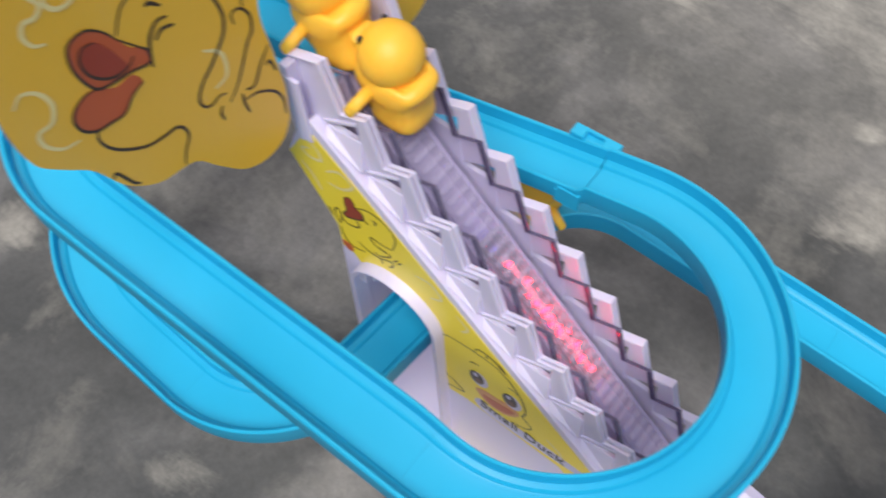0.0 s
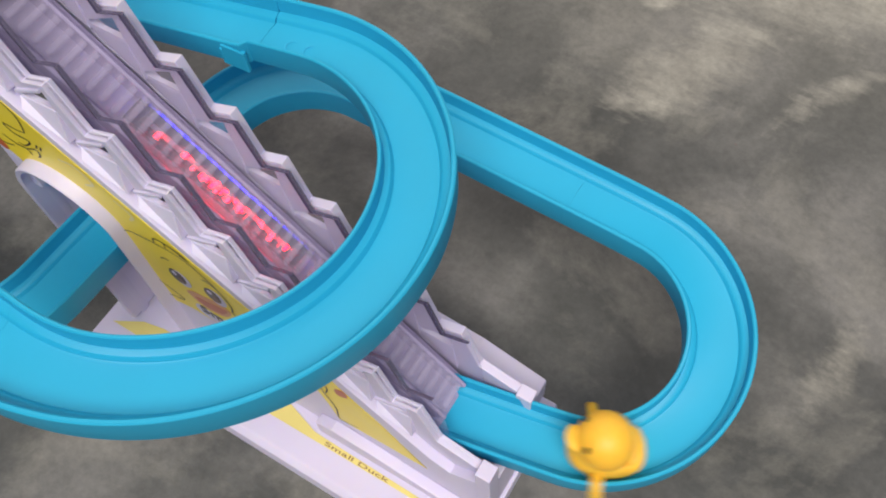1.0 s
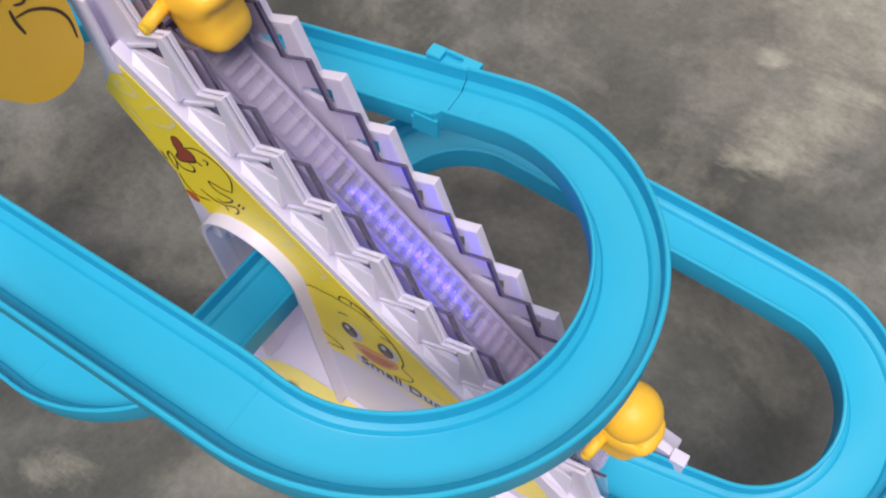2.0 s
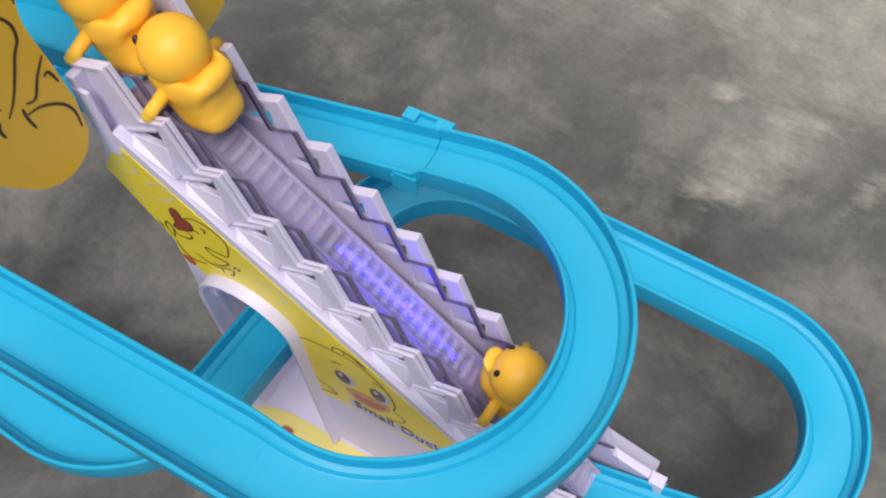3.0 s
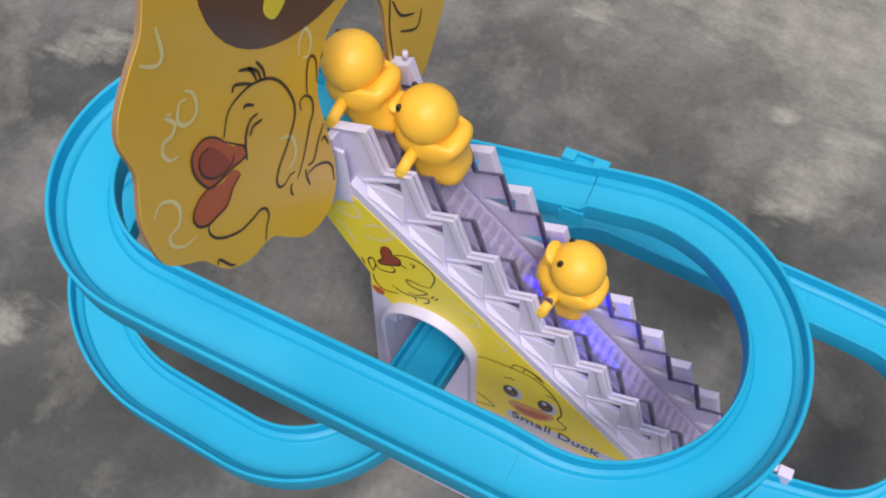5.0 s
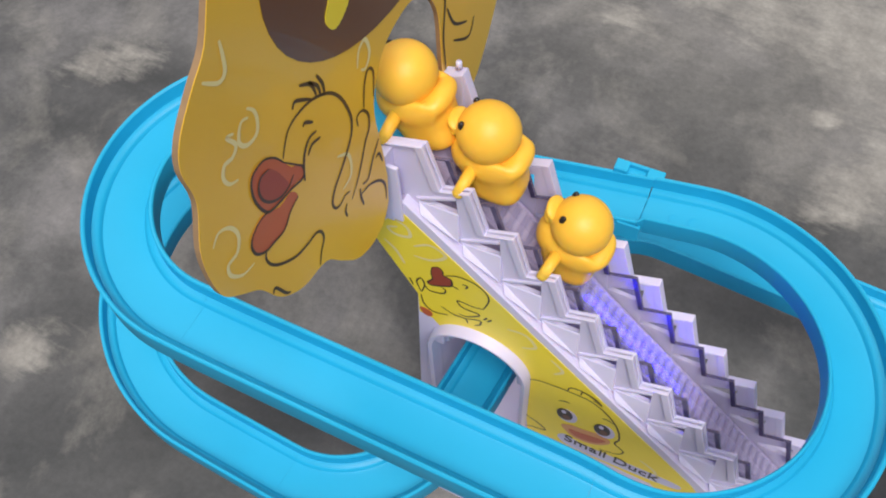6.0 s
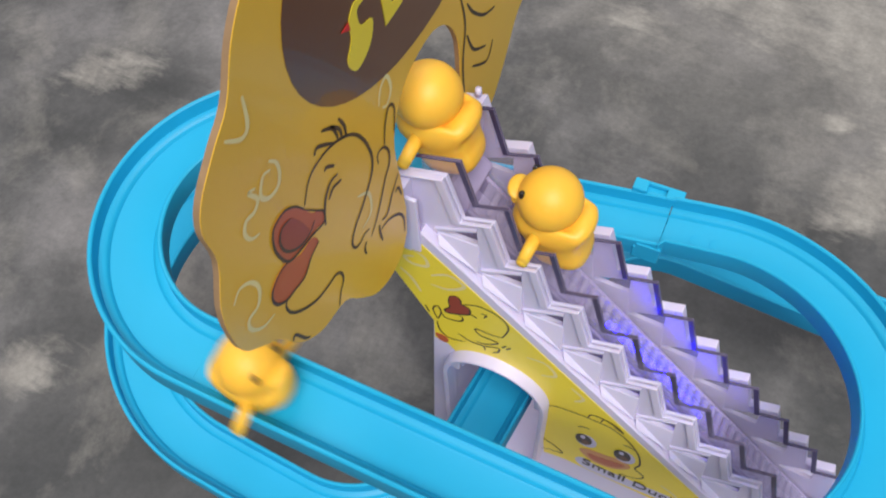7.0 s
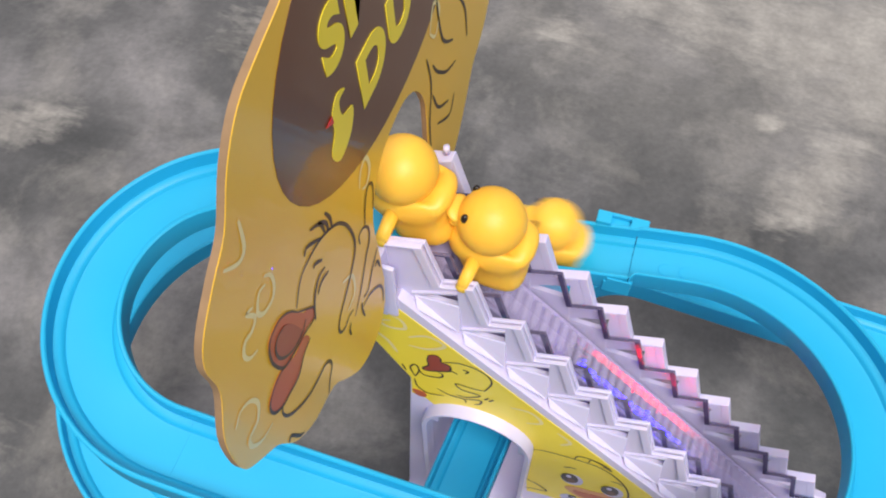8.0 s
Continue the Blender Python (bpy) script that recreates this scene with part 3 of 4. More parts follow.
# ---- stickers ----
PLATE = facing_front(-0.00475)
INKED = facing_front(-0.00495)
ring = [(AX + (AR + 0.0022) * math.cos(a), AZ + (AR * AK + 0.0022) * math.sin(a)) for a in np.linspace(math.pi * 0.80, -0.05, 18)]
band = mm([(-21.0, 173.5), (-8.5, 193.0)]) + [(x, stair_z(x, -0.0395)) for x in (0.03, 0.07, 0.108)] + mm([(118, 69), (130, 56), (147.5, 31.5), (131, 30.5), (108, 28.5), (106, 42), (102, 58), (95, 65), (70, 65), (50, 65.5), (41.5, 63)]) + [(AX + AR + 0.0022, 0.075)] + ring[::-1] + mm([(-0.2, 128.5), (-5.4, 129.5), (-5.2, 143)])
side_sticker = sheet("side_sticker", [band], 0.0002, PLATE, STICKER, tower, "glossy yellow printed sticker")
sheet("print_beak", [smooth_line(mm([(55, 84), (59, 88), (64, 89), (71, 91), (75, 89), (74.5, 85), (70, 79.5), (65, 77.5), (60, 78)]), 4, True)], 0.0001, INKED, PINK, side_sticker)
sheet("print_mouth", [smooth_line(mm([(58.5, 83.5), (63, 84.6), (69, 86.5), (73.5, 87), (70, 81.5), (65, 79.3), (60.5, 79.8)]), 4, True)], 0.0001, facing_front(-0.00502), ORANGE, side_sticker)
sheet("print_small_beak", [smooth_line(mm([(1.7, 166.0), (4.3, 167.8), (5.7, 166.1), (5.9, 163.8), (8.7, 162.9), (8.7, 159.1), (5.4, 156.4), (0.8, 153.8), (-0.4, 154.9), (1.6, 158.4), (1.3, 162.0)]), 4, True)], 0.0001, INKED, DARKORANGE, side_sticker)
sheet("print_foot", [smooth_line(mm([(-5.0, 133.5), (-1.3, 133.9), (0.2, 131.6), (-1.1, 129.0), (-3.8, 129.5)]), 4, True)], 0.0001, INKED, ORANGE, side_sticker)
sheet("print_low_beak", [smooth_line(mm([(113.6, 67.8), (117.5, 70.6), (118.8, 66.2), (115.3, 63.1), (113.5, 63.6)]), 4, True)], 0.0001, INKED, ORANGE, side_sticker)
ribbons("print_line", [
    [(38, 111), (43, 115), (49, 116.4), (55, 117.2), (64, 117), (71, 112), (76, 104), (78, 95), (77, 89), (81, 85), (79, 80), (72, 77)],
    [(52.4, 105.7), (54.6, 107.3), (56.9, 107.7)], [(69.8, 107), (72, 107.4), (74.4, 106.3)],
    [(55, 117.3), (56, 121), (60, 122), (65, 120), (67, 117.5)], [(60, 118.6), (61, 121.8), (66, 120), (68.6, 117)], [(65, 118.2), (66.8, 118.6), (68.2, 116.8)],
    [(39, 82), (41, 78), (45, 76), (49, 72), (46, 70), (43, 69), (39.5, 66.5)],
    [(6.6, 164.1), (11.6, 167.1), (17.2, 167.1), (21.4, 164.5), (22.9, 159.6), (20.9, 152.0)], [(20.9, 152.0), (16.9, 150.7), (11.0, 150.4), (12.9, 146.9), (19.4, 146.7), (14.6, 141.6), (11.3, 141.3)],
    [(4.2, 141.1), (8.8, 138.9), (13.7, 139.4), (14.6, 136.7)], [(13.7, 139.4), (19.5, 142.6), (19.5, 139.5), (17.5, 137.5)],
    [(-3.6, 145.9), (-5.0, 152.0), (-3.1, 155.5), (-1.9, 151.8), (-3.4, 145.9)], [(-1.9, 151.8), (0.0, 149.2), (5.1, 151.0), (6.4, 154.0), (4.6, 155.5)],
    [(-3.8, 143.7), (-3.0, 137.7), (0.5, 134.3), (6.7, 136.5)], [(20.9, 144.4), (22.4, 146.9)], [(22.5, 144.2), (24.1, 146.8)], [(-7.9, 152.5), (-6.6, 148.5)],
    [(13.1, 163.2), (15.0, 163.2), (14.1, 160.9)], [(8.8, 159.5), (11.5, 158.6)], [(1.7, 166.0), (4.3, 167.9), (5.8, 166.1), (6.0, 163.8), (8.8, 162.9), (8.8, 159.0), (5.4, 156.3), (0.8, 153.7), (-0.5, 154.9), (1.5, 158.4), (1.2, 162.0), (1.7, 166.0)],
    [(106.3, 62.0), (106.6, 55.8), (109.6, 43.8), (108.6, 31.1), (111.6, 30.2), (117.5, 33.0)], [(109.0, 66.0), (109.5, 62.2), (107.6, 56.2)],
], 0.0007, facing_front(-0.00505), INK, side_sticker)
ribbons("print_swirl", [
    [(-11, 187), (-6.5, 185), (-5.6, 180), (-11, 178), (-13.7, 180.5), (-10, 183)], [(-4.5, 175), (1.9, 179.6), (7.3, 176.6), (2, 170.6), (-4.8, 169)],
    [(-16, 172), (-12, 168), (-9, 161)], [(30, 145), (37, 146), (41, 140), (36, 136)], [(47, 136), (52, 131), (49, 126)], [(88, 84), (94, 80), (97, 74)],
], 0.0014, facing_front(-0.00500), PALE, side_sticker)
sheet("print_banner", [smooth_line(mm([(54.5, 72.5), (57.5, 76.5), (63, 74.5), (80, 75), (97, 76.5), (105.5, 76), (105, 72), (95, 69.5), (76, 67), (61, 66.2), (56, 68.5)]), 4, True)], 0.0001, INKED, WHITE, side_sticker, "white printed banner")
for x, z in ((0.0564, 0.0955), (0.0716, 0.0962)):
    for nm, dx, dz, rx, rz, mt, d in (("print_eye_white", 0.0003, -0.0002, 0.0042, 0.0057, WHITE, -0.00500), ("print_eye", -0.0007, 0.0004, 0.0033, 0.0048, BLACK, -0.00512), ("print_iris", 0.0002, -0.0016, 0.0016, 0.0022, BROWN, -0.00518), ("print_glint", -0.0012, 0.0026, 0.0010, 0.0014, WHITE, -0.00524)):
        sheet(nm, [[(x + dx + rx * math.cos(a), z + dz + rz * math.sin(a)) for a in np.linspace(0, 2 * math.pi, 18, endpoint=False)]], 0.0001, facing_front(d), mt, side_sticker)
lettering("printed_letter", "Small Duck", 0.0085, facing_front(-0.00512) @ pose(0.0575, 0.0708, 0), BLACK, side_sticker, bold=0.00006)

# ---- base ----
base = new("base_plate")
tagged(base, "white plastic base plate with yellow sticker strip and red switch", "toy base")
bm = bmesh.new()
prism(bm, [(-0.0270, 0.0), (-0.0262, 0.0078), (-0.0235, 0.0098), (0.048, 0.0100), (0.0500, 0.0)], (-0.0130, 0.1745), lambda u, v, d: (d, u, v))
bevel(bm, 0.0007)
part("plate", bm, WHITE, base)
bm = bmesh.new()
prism(bm, mm([(98, 10), (98, 20), (106, 23), (124, 22), (150, 18), (166, 16), (166, 10)]), (-0.0092, -0.0046), lambda u, v, d: (u, d, v))
bevel(bm, 0.0007)
part("foot_block", bm, WHITE, base)
bm = bmesh.new()
prism(bm, mm([(80, 10), (80, 40), (140, 33), (168, 24), (168, 10)]), (0.0318, 0.0500), lambda u, v, d: (u, d, v))
bevel(bm, 0.0008)
part("rear_ledge", bm, WHITE, base)
strip_sticker = sheet("strip_sticker", [mm([(-8, -14.6), (4, -8.2), (14, -6.4), (80, -5.6), (97, -10.6), (150, -11.6), (162, -13.3), (150, -13.2), (60, -13.8), (20, -14.6)])], 0.0002, pose(0, 0, 0.0101), STRIP, base, "yellow printed sticker strip")
lettering("strip_letter", "Small Duck", 0.0064, pose(0.1030, -0.0130, 0.0103) @ Matrix.Diagonal((1.0, 0.36, 1.0, 1.0)), EDGE, strip_sticker, bold=0.00005)
bm = bmesh.new()
box(bm, 0.0150, 0.0205, -0.0175, -0.0138, 0.0100, 0.0132)
bevel(bm, 0.0006)
part("switch", bm, RED, base, "small red plastic switch")

# ---- card sign ----
sign = new("card_sign")
tagged(sign, "yellow printed cardboard sign with wavy edge on the tower top", "card sign")
CARD_X, MID = -0.0085, 9.0
left = [(-9.5, 204), (-13.5, 198), (-21, 196), (-29, 199.5), (-36, 208.5), (-42, 217), (-52, 219.5), (-58, 224), (-62, 229.5), (-66, 239), (-71.5, 245.5), (-76, 252), (-77, 262), (-76, 271), (-72, 282), (-72.4, 292), (-69.7, 298.5), (-63, 305), (-57, 310), (-51.5, 319.5), (-45, 326), (-37, 329), (-27, 332), (-16, 338), (-4, 343), (9, 345)]
right = [(49, 199.5), (56, 206), (61.5, 213.5), (67, 221.5), (74, 226), (79, 231)]
outer = left + [(2 * MID - u, v) for u, v in left[-2:8:-1]] + right[::-1] + [(38, 197), (31, 199), (27.5, 204)]
inner = [(27.5, 215), (27.5, 240), (26, 250), (21, 258.5), (14, 263), (6, 263), (-2, 260), (-7.5, 253), (-10, 244), (-9, 230), (-8.2, 215)]
outline = smooth_line(mm(outer), 4) + smooth_line(mm(inner), 3)
sheet("board", [outline], 0.0014, facing_stairs(CARD_X - 0.0009), EDGE, sign, "grey-brown cardboard core")
print_face = sheet("print_face", [outline], 0.0002, facing_stairs(CARD_X - 0.0001), CARD, sign, "glossy yellow printed paper")
SIGN = facing_stairs(CARD_X + 0.0001)
oval = [(9 + 50 * math.cos(a), 303.5 + 35.5 * math.sin(a)) for a in np.linspace(0, 2 * math.pi, 48, endpoint=False)]
sheet("print_oval", [mm(oval)], 0.0001, SIGN, BROWN, print_face, "dark brown printed oval")
sheet("print_beak", [smooth_line(mm([(-46.9, 266), (-49, 270), (-51.9, 272.8), (-54.5, 273.3), (-57, 272.5), (-58.3, 269.6), (-58.4, 265.2), (-56.8, 259.8), (-54.8, 257.7), (-50.4, 256.7), (-47, 256.2), (-44.4, 255.8), (-42.2, 255), (-41.5, 258.3), (-43, 260.6), (-44.8, 261.8)]), 3, True)], 0.0001, SIGN, ORANGE, print_face, "orange-red printed beak")
sheet("print_mouth", [smooth_line(mm([(-51.8, 269.3), (-54.8, 269.7), (-56.5, 267.3), (-56.2, 263.4), (-54, 260), (-50.7, 257.9), (-47.3, 257.9), (-48.5, 263), (-50, 266.6)]), 3, True)], 0.0001, facing_stairs(CARD_X + 0.00022), DARKORANGE, print_face)
sheet("print_tongue", [smooth_line(mm([(-56.4, 258.7), (-59.5, 259), (-62.7, 257.4), (-64, 254.7), (-63.2, 251.1), (-60.4, 248.5), (-57.2, 247.9), (-53, 247.4), (-49.4, 250.3), (-45.5, 251.6), (-47.3, 255.2), (-52, 255.3)]), 3, True)], 0.0001, SIGN, ORANGE, print_face)
DRAW = facing_stairs(CARD_X + 0.00016)
ribbons("print_line", [
    [(-46.6, 267), (-43, 272.2), (-38.2, 273.3), (-32.4, 272.1), (-26.3, 268), (-22.4, 262), (-20.3, 254.5), (-20.5, 250), (-22.3, 246.4), (-27.4, 241.5), (-32, 238), (-34.2, 234.4), (-33.6, 231.2), (-31.4, 230), (-28.7, 230.7), (-26.4, 229.8)],
    [(-35.8, 279.7), (-32.1, 276.5), (-31, 272)], [(-32.7, 277.8), (-30, 274), (-29.6, 270.6)], [(-29.6, 277), (-28.1, 273), (-28.1, 269.6)],
    [(-39.7, 276), (-38.5, 277.2), (-36.2, 275.6), (-33, 272.6)], [(-37.8, 268.3), (-36.8, 268.7), (-34.2, 266.1)],
    [(-33.8, 262.6), (-36.7, 263.2), (-39.4, 261), (-41, 257.2), (-41.8, 253)], [(-32.9, 259.4), (-36.4, 260.5), (-38.6, 258.9)],
    [(-60, 248.6), (-61.2, 246.2), (-60.3, 242.3), (-57.3, 238.2), (-52, 234), (-46.9, 232.6), (-43, 232.2), (-41, 230), (-40.8, 226.5), (-43, 223.3), (-44.8, 219)],
], 0.0010, DRAW, INK, print_face)
ribbons("print_line", [
    [(-14.3, 250.4), (-13, 256), (-11, 259.8), (-9.2, 260), (-8, 257), (-9.4, 250)],
    [(-18, 247.3), (-17.8, 250.6), (-15, 250.3), (-12.9, 246.5), (-13.5, 242), (-16, 239.2), (-19.7, 233.4), (-23, 229), (-26.3, 226)],
    [(-10, 233.7), (-14.2, 229.5), (-17.6, 225), (-20.5, 225.8)], [(-21.6, 222.8), (-17.2, 221.7), (-12.3, 217.6), (-10.2, 212.6), (-10.6, 206.5)],
    [(-22, 225.5), (-22.2, 222), (-21.6, 217.5)], [(-12.6, 228.2), (-10.9, 228.4), (-9.8, 223.8)], [(-28.7, 227), (-29.9, 225), (-29.6, 222.2)],
    [(-63, 232.4), (-61.7, 233.4), (-59.2, 227), (-57.6, 225)],
], 0.0009, DRAW, INK, print_face)
ribbons("print_line", [
    [(28.5, 262), (31, 250), (29, 236), (30, 218)], [(36, 275), (40, 258), (48, 250)], [(32.4, 256), (36, 250), (43, 243), (50, 240)],
    [(32, 245), (36, 236), (44, 230)], [(35, 230), (45, 223), (49, 228)], [(52, 262), (58, 252), (60, 240)], [(48, 272), (56, 262), (64, 262)], [(40, 283), (46, 276), (52, 280)],
], 0.0010, DRAW, INK, print_face)
ribbons("print_beak_line", [
    [(-46.9, 266), (-49, 270), (-51.9, 272.8), (-54.5, 273.3), (-57, 272.5), (-58.3, 269.6), (-58.4, 265.2), (-56.8, 259.8), (-54.8, 257.7), (-50.4, 256.7), (-47, 256.2), (-42.2, 255), (-41.5, 258.3), (-43, 260.6), (-46.9, 266)],
    [(-51.8, 269.3), (-54.8, 269.7), (-56.5, 267.3), (-56.2, 263.4), (-54, 260), (-50.7, 257.9), (-47.3, 257.9), (-45, 259.5)],
    [(-56.4, 258.7), (-59.5, 259), (-62.7, 257.4), (-64, 254.7), (-63.2, 251.1), (-60.4, 248.5), (-57.2, 247.9), (-53, 247.4), (-49.4, 250.3), (-45.5, 251.6)],
], 0.0008, facing_stairs(CARD_X + 0.00030), INK, print_face)
ribbons("print_swirl", [
    [(-52.3, 289.4), (-50.6, 287), (-50.5, 283.7), (-52, 281), (-55.2, 281.2), (-57, 284), (-55, 287.7), (-52.6, 287)],
    [(-57.6, 287.4), (-59.7, 288.3), (-58, 284.5), (-59.9, 282.6), (-62.6, 283), (-64, 280.5), (-63, 277.4), (-60.5, 276)],
    [(-73.3, 267.6), (-70.5, 269.6), (-67.3, 267.3), (-66, 262.8), (-68, 258.7), (-71.6, 258.4), (-72, 254.8), (-69, 250.7), (-64.8, 249.6)],
    [(-53.4, 308.6), (-53.7, 305), (-54.5, 301.6), (-56.8, 301), (-60.5, 304.5)], [(-28.6, 247), (-24, 242.5), (-24.5, 235.2), (-29, 233.8)],
    [(-14.3, 264.6), (-12.7, 269), (-9.5, 270), (-8.4, 265), (-10.8, 261.7), (-13, 263)], [(31, 268), (34, 275), (38, 270), (35, 264), (31, 268)],
], 0.0012, DRAW, PALE, print_face)
lettering("printed_letter", "SMALL", 0.0185, facing_stairs(CARD_X + 0.00025) @ pose(-0.0200, 0.3055, 0, 0, 0, 3), STICKER, print_face, bold=0.0009, label="yellow printed capital letters")
lettering("printed_letter", "DUCK", 0.0185, facing_stairs(CARD_X + 0.00025) @ pose(-0.0075, 0.2845, 0, 0, 0, 3), STICKER, print_face, bold=0.0009, label="yellow printed capital letters")
sheet("print_chick", [smooth_line(mm([(-14, 297), (-17, 296.5), (-16.5, 292), (-12, 290), (-14, 284.6), (-20, 282.4), (-23, 287), (-20.5, 291.5), (-20.5, 296), (-17.5, 299)]), 4, True)], 0.0001, facing_stairs(CARD_X + 0.00025), STICKER, print_face)
sheet("print_chick_beak", [mm([(-20.3, 294), (-23.5, 296), (-20.6, 296.4)])], 0.0001, facing_stairs(CARD_X + 0.00035), RED, print_face)

# ---- ducks ----
def rounded_block(bm, c, r, power=0.62, seg=24):
    q = bmesh.ops.create_uvsphere(bm, u_segments=seg, v_segments=seg // 2 + 2, radius=1)
    for v in q["verts"]:
        v.co = Vector([c[k] + r[k] * math.copysign(abs(v.co[k]) ** power, v.co[k]) for k in range(3)])


def duck():
    root = new("toy_duck")
    tagged(root, "yellow plastic toy duck with black eyes and side pegs", "toy duck", "climbing ducks")
    bm = bmesh.new()
    rounded_block(bm, (-0.0012, 0, 0.0046), (0.0098, 0.0082, 0.0072))
    rounded_block(bm, (-0.0026, 0, -0.0016), (0.0090, 0.0080, 0.0056))
    ellipsoid(bm, (0.0000, 0, 0.0085), (0.0104, 0.0092, 0.0056))
    ellipsoid(bm, (-0.0092, 0, 0.0108), (0.0040, 0.0080, 0.0036), 20, pose(0, 0, 0, 0, 28, 0))
    for s in (1, -1):
        ellipsoid(bm, (-0.0036, s * 0.0070, 0.0090), (0.0076, 0.0020, 0.0052), 16, pose(0, 0, 0, 0, 12, s * 6))
    ellipsoid(bm, (0.0056, 0, 0.0086), (0.0072, 0.0078, 0.0080))
    ellipsoid(bm, (0.0010, 0, 0.0122), (0.0070, 0.0070, 0.0044))
    ob = part("body", bm, YELLOW, root, smooth=True)
    md = ob.modifiers.new("melt", "REMESH")
    md.mode, md.voxel_size, md.use_smooth_shade = "VOXEL", 0.0006, True
    sm = ob.modifiers.new("soften", "SMOOTH")
    sm.factor, sm.iterations = 0.6, 26
    bm = bmesh.new()
    ellipsoid(bm, (0.0008, 0, 0.0182), (0.0097, 0.0097, 0.0094), 36)
    head = part("head", bm, YELLOW, root, smooth=True)
    bm = bmesh.new()
    ellipsoid(bm, (0.0104, 0, 0.0196), (0.0034, 0.0046, 0.0014), 18, pose(0, 0, 0, 0, -24, 0))
    ellipsoid(bm, (0.0100, 0, 0.0166), (0.0030, 0.0040, 0.0012), 18, pose(0, 0, 0, 0, 14, 0))
    ellipsoid(bm, (0.0086, 0, 0.0181), (0.0030, 0.0050, 0.0030), 18)
    part("beak", bm, YELLOW, head, smooth=True)
    for s in (1, -1):
        bm = bmesh.new()
        ellipsoid(bm, (0.0071, s * 0.0050, 0.0232), (0.0011, 0.0011, 0.0017), 14)
        part("eye", bm, BLACK, head, "glossy black painted eye", smooth=True)
        bm = bmesh.new()
        rod(bm, (0.0026, s * 0.0070, 0.0084), (0.0035, s * 0.0160, 0.0060), 0.0022, 0.0018)
        ellipsoid(bm, (0.0035, s * 0.0160, 0.0060), (0.0018, 0.0010, 0.0018), 12)
        part("peg", bm, YELLOW, root, smooth=True)
    return root


duck_a = duck()
duck_b = copy_thing(duck_a, Matrix())
duck_c = copy_thing(duck_a, Matrix())

# ---- made-up turning drum beneath the rack imitates flashing LEDs: red side, blue side ----
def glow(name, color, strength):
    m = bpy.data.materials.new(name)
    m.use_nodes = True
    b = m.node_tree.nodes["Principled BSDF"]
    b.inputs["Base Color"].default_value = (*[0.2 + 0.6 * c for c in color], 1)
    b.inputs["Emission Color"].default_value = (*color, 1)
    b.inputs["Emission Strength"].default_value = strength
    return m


drum = new("led_stand_in")
tagged(drum, "turning drum standing in for flashing red and blue LEDs inside the stairs", "toy light")
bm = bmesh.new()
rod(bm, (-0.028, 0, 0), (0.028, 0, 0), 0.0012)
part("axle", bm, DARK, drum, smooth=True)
# glowing flecks imitate the LED sparkle broken up by the ribs
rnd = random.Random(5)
for nm, a0, mat in (("red_sparkle", 1, glow("red_glow", (1.0, 0.0004, 0.006), 55.0)), ("blue_sparkle", -1, glow("blue_glow", (0.0010, 0.0002, 1.0), 75.0))):
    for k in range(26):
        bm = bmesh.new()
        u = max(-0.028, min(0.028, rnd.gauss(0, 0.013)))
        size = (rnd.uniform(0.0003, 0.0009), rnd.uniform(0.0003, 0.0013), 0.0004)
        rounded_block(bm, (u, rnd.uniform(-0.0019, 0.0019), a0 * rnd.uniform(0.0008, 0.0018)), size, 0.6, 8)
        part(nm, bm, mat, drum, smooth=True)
# added black plate with lips, keeps the other colour's light hidden
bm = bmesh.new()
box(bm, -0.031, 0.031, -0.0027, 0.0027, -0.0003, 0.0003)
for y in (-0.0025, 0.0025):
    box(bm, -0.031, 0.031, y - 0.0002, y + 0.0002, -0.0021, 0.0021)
part("divider", bm, BLACK, drum, "added dark plate shielding one colour from the other")
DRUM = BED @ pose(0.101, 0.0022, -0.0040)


# ---- moving things ----
HEAD_ON_RIM = -0.0075


def track_pose(s):
    x, y, z, f = on_track(s)
    return pose(x, y, z + HEAD_ON_RIM, 0, 0, math.degrees(f))


def stair_pose(x, off=-0.0075, tip=0.0):
    """On the stairs facing up: off is the height over the line of the step tips, tip the lift of the beak in degrees."""
    return pose(x, 0.0145, stair_z(x, off), 0, 0, 180) @ pose(0, 0, 0, 0, -tip, 0)


A_TRACK = [(6.4, 0.020), (6.5, 0.050), (6.6, 0.074), (6.7, 0.097), (6.8, 0.127), (6.9, 0.160), (7.0, 0.193), (7.1, 0.226), (7.2, 0.260), (7.3, 0.296), (7.4, 0.332), (7.5, 0.368), (7.6, 0.405), (7.7, 0.441), (7.8, 0.478), (7.9, 0.512), (8.0, 0.548)]
C_TRACK = [(0.0, -0.324), (0.1, -0.297), (0.2, -0.270), (0.3, -0.243), (0.4, -0.216), (0.5, -0.189), (0.6, -0.162), (0.7, -0.136), (0.8, -0.109), (0.9, -0.083), (1.0, -0.057), (1.1, -0.034), (1.2, -0.014)]


TO_BLUE = [0.10, 1.03, 1.96, 2.86, 3.77, 4.70, 5.63, 6.56, 7.55]
TO_RED = [0.57, 1.46, 2.39, 3.31, 4.26, 5.19, 6.12, 7.05, 7.99]
LIFTED = [-0.2, 0.4, 1.0, 1.6, 2.2, 2.8, 3.42, 4.0, 4.55, 5.17, 5.75, 6.33, 7.0, 7.66, 8.27]


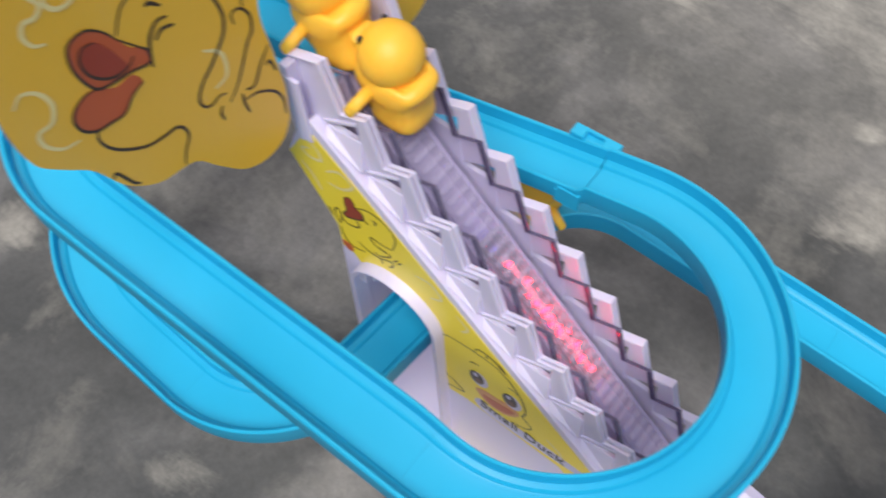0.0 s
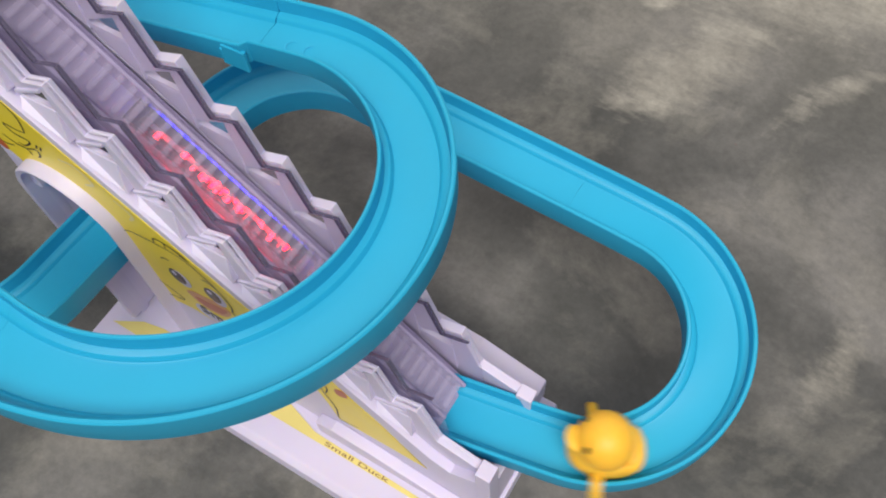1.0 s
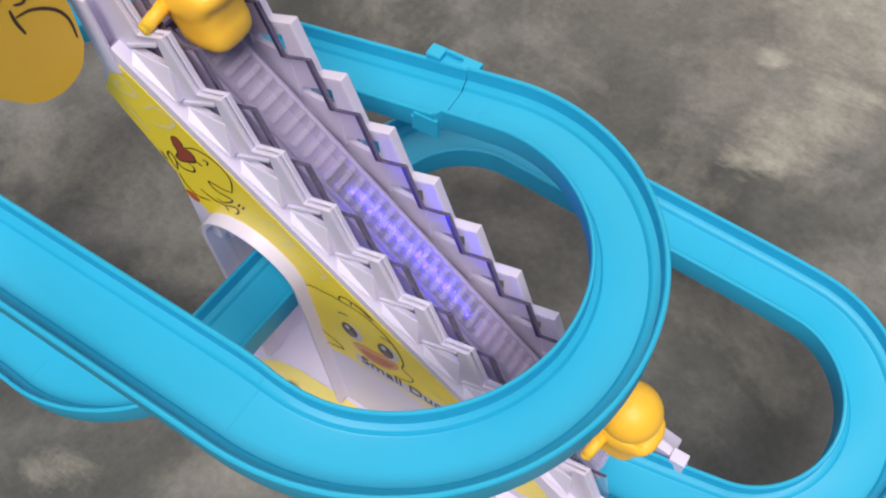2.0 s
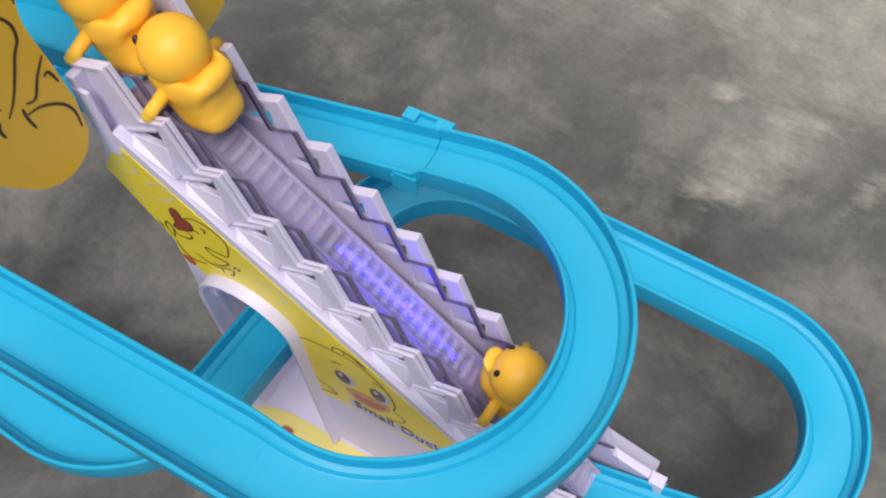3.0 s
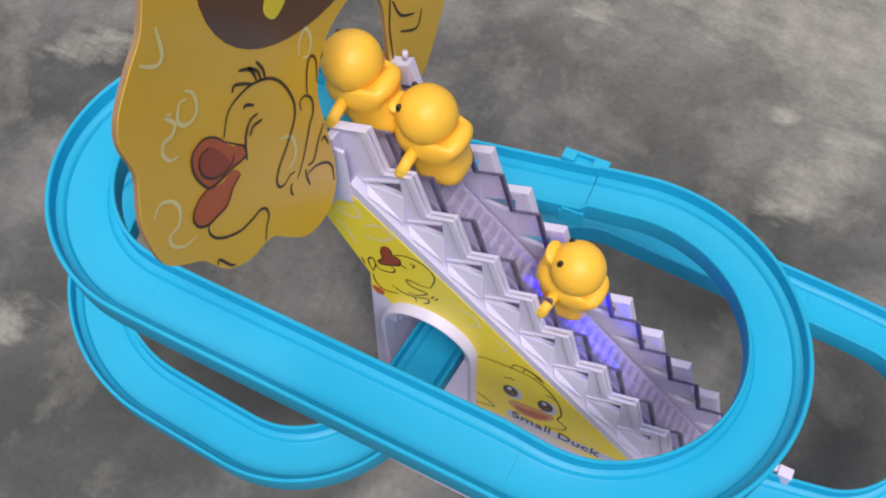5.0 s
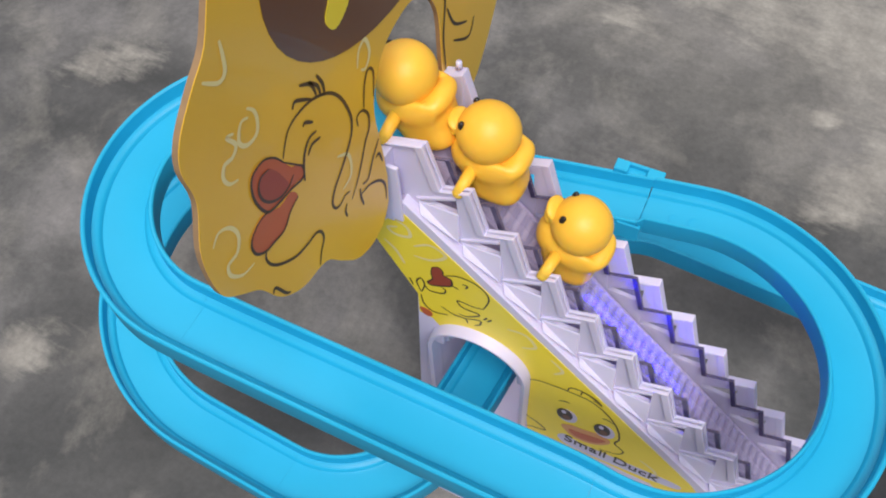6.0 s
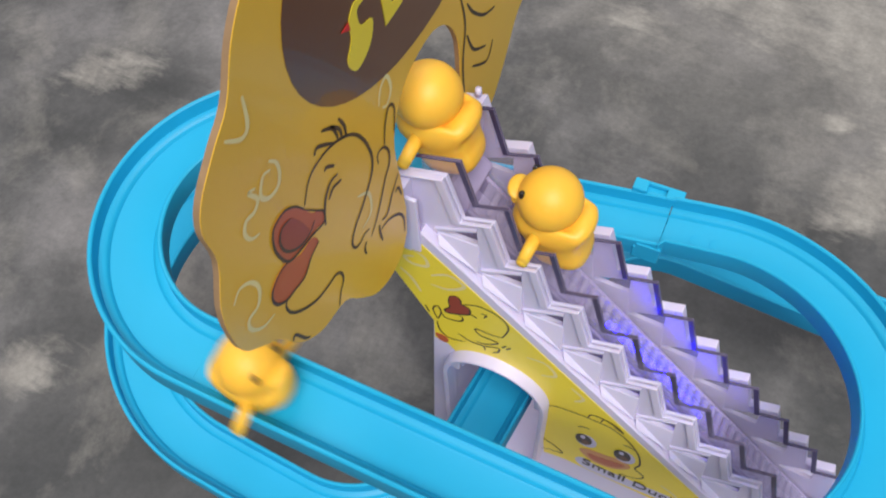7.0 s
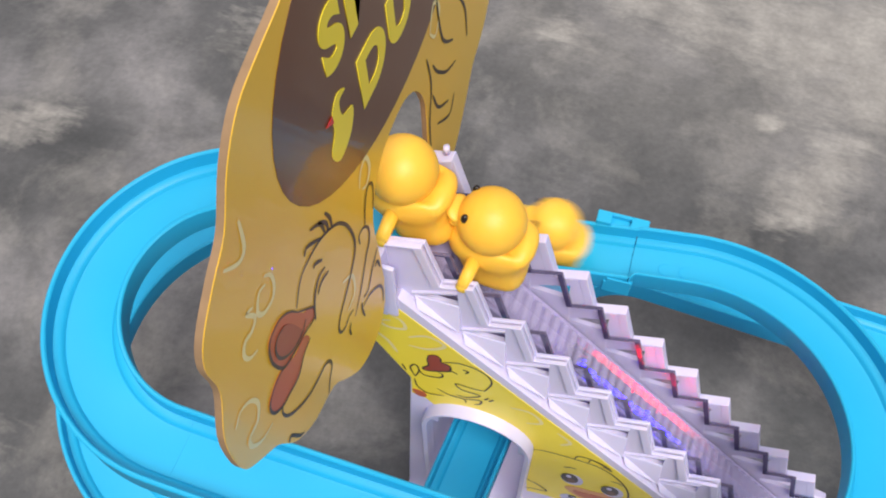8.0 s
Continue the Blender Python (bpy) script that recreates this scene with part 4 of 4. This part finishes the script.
def motions():
    a = [(0.0, stair_pose(-0.0089, -0.0173, -13)), (6.1, stair_pose(-0.0086, -0.0173, -13)), (6.3, stair_pose(-0.0140, -0.0200, -8))] + [(t, track_pose(s)) for t, s in A_TRACK]
    b = [(0.0, stair_pose(0.0115, -0.0100, 3)), (1.5, stair_pose(0.0120, -0.0090, -2)), (3.0, stair_pose(0.0126, -0.0087, -6.5)), (3.5, stair_pose(0.0135, -0.0068, -3)), (4.0, stair_pose(0.0132, -0.0048, -6)), (4.5, stair_pose(0.0139, -0.0071, -5)), (5.0, stair_pose(0.0143, -0.0072, -5)), (6.2, stair_pose(0.0140, -0.0095, 3)), (6.5, stair_pose(0.0122, -0.0115, 11)), (6.75, stair_pose(0.0125, -0.0080, 4)), (7.0, stair_pose(-0.0078, -0.0130, -10)), (7.2, stair_pose(-0.0078, -0.0165, -8)), (7.5, stair_pose(-0.0076, -0.0174, -6)), (8.0, stair_pose(-0.0075, -0.0165, -8))]
    c = [(t, track_pose(TRACK + s)) for t, s in C_TRACK] + [(1.5, stair_pose(0.1550, -0.0080, 15)), (3.0, stair_pose(0.1140, -0.0080, 10)), (3.5, stair_pose(0.1015, -0.0072, 5)), (4.0, stair_pose(0.0879, -0.0057, -10)), (4.5, stair_pose(0.0752, -0.0061, 3)), (5.0, stair_pose(0.0640, -0.0088, 14)), (6.5, stair_pose(0.0336, -0.0082, 15)), (7.0, stair_pose(0.0286, -0.0051, -6)), (7.5, stair_pose(0.0176, -0.0072, 19)), (8.0, stair_pose(0.0145, -0.0080, 2))]
    walk(duck_a, a)
    walk(duck_b, b)
    walk(duck_c, c)
    # the made-up LED drum turns half round at each change of colour
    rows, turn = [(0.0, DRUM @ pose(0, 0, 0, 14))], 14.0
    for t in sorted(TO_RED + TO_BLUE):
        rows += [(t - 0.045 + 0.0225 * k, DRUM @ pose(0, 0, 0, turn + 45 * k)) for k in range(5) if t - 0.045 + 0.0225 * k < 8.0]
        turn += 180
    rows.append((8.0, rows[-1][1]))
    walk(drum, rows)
    # the lifting frame rises and sinks between the side walls
    rows = []
    for k in range(81):
        t = k * 0.1
        i = max(j for j, h in enumerate(LIFTED) if h <= t)
        sink = 0.5 - 0.5 * math.cos(2 * math.pi * (t - LIFTED[i]) / (LIFTED[i + 1] - LIFTED[i]))
        rows.append((t, pose(0.0030 * sink, 0, -0.0130 * sink)))
    walk(lifter, rows)


motions()
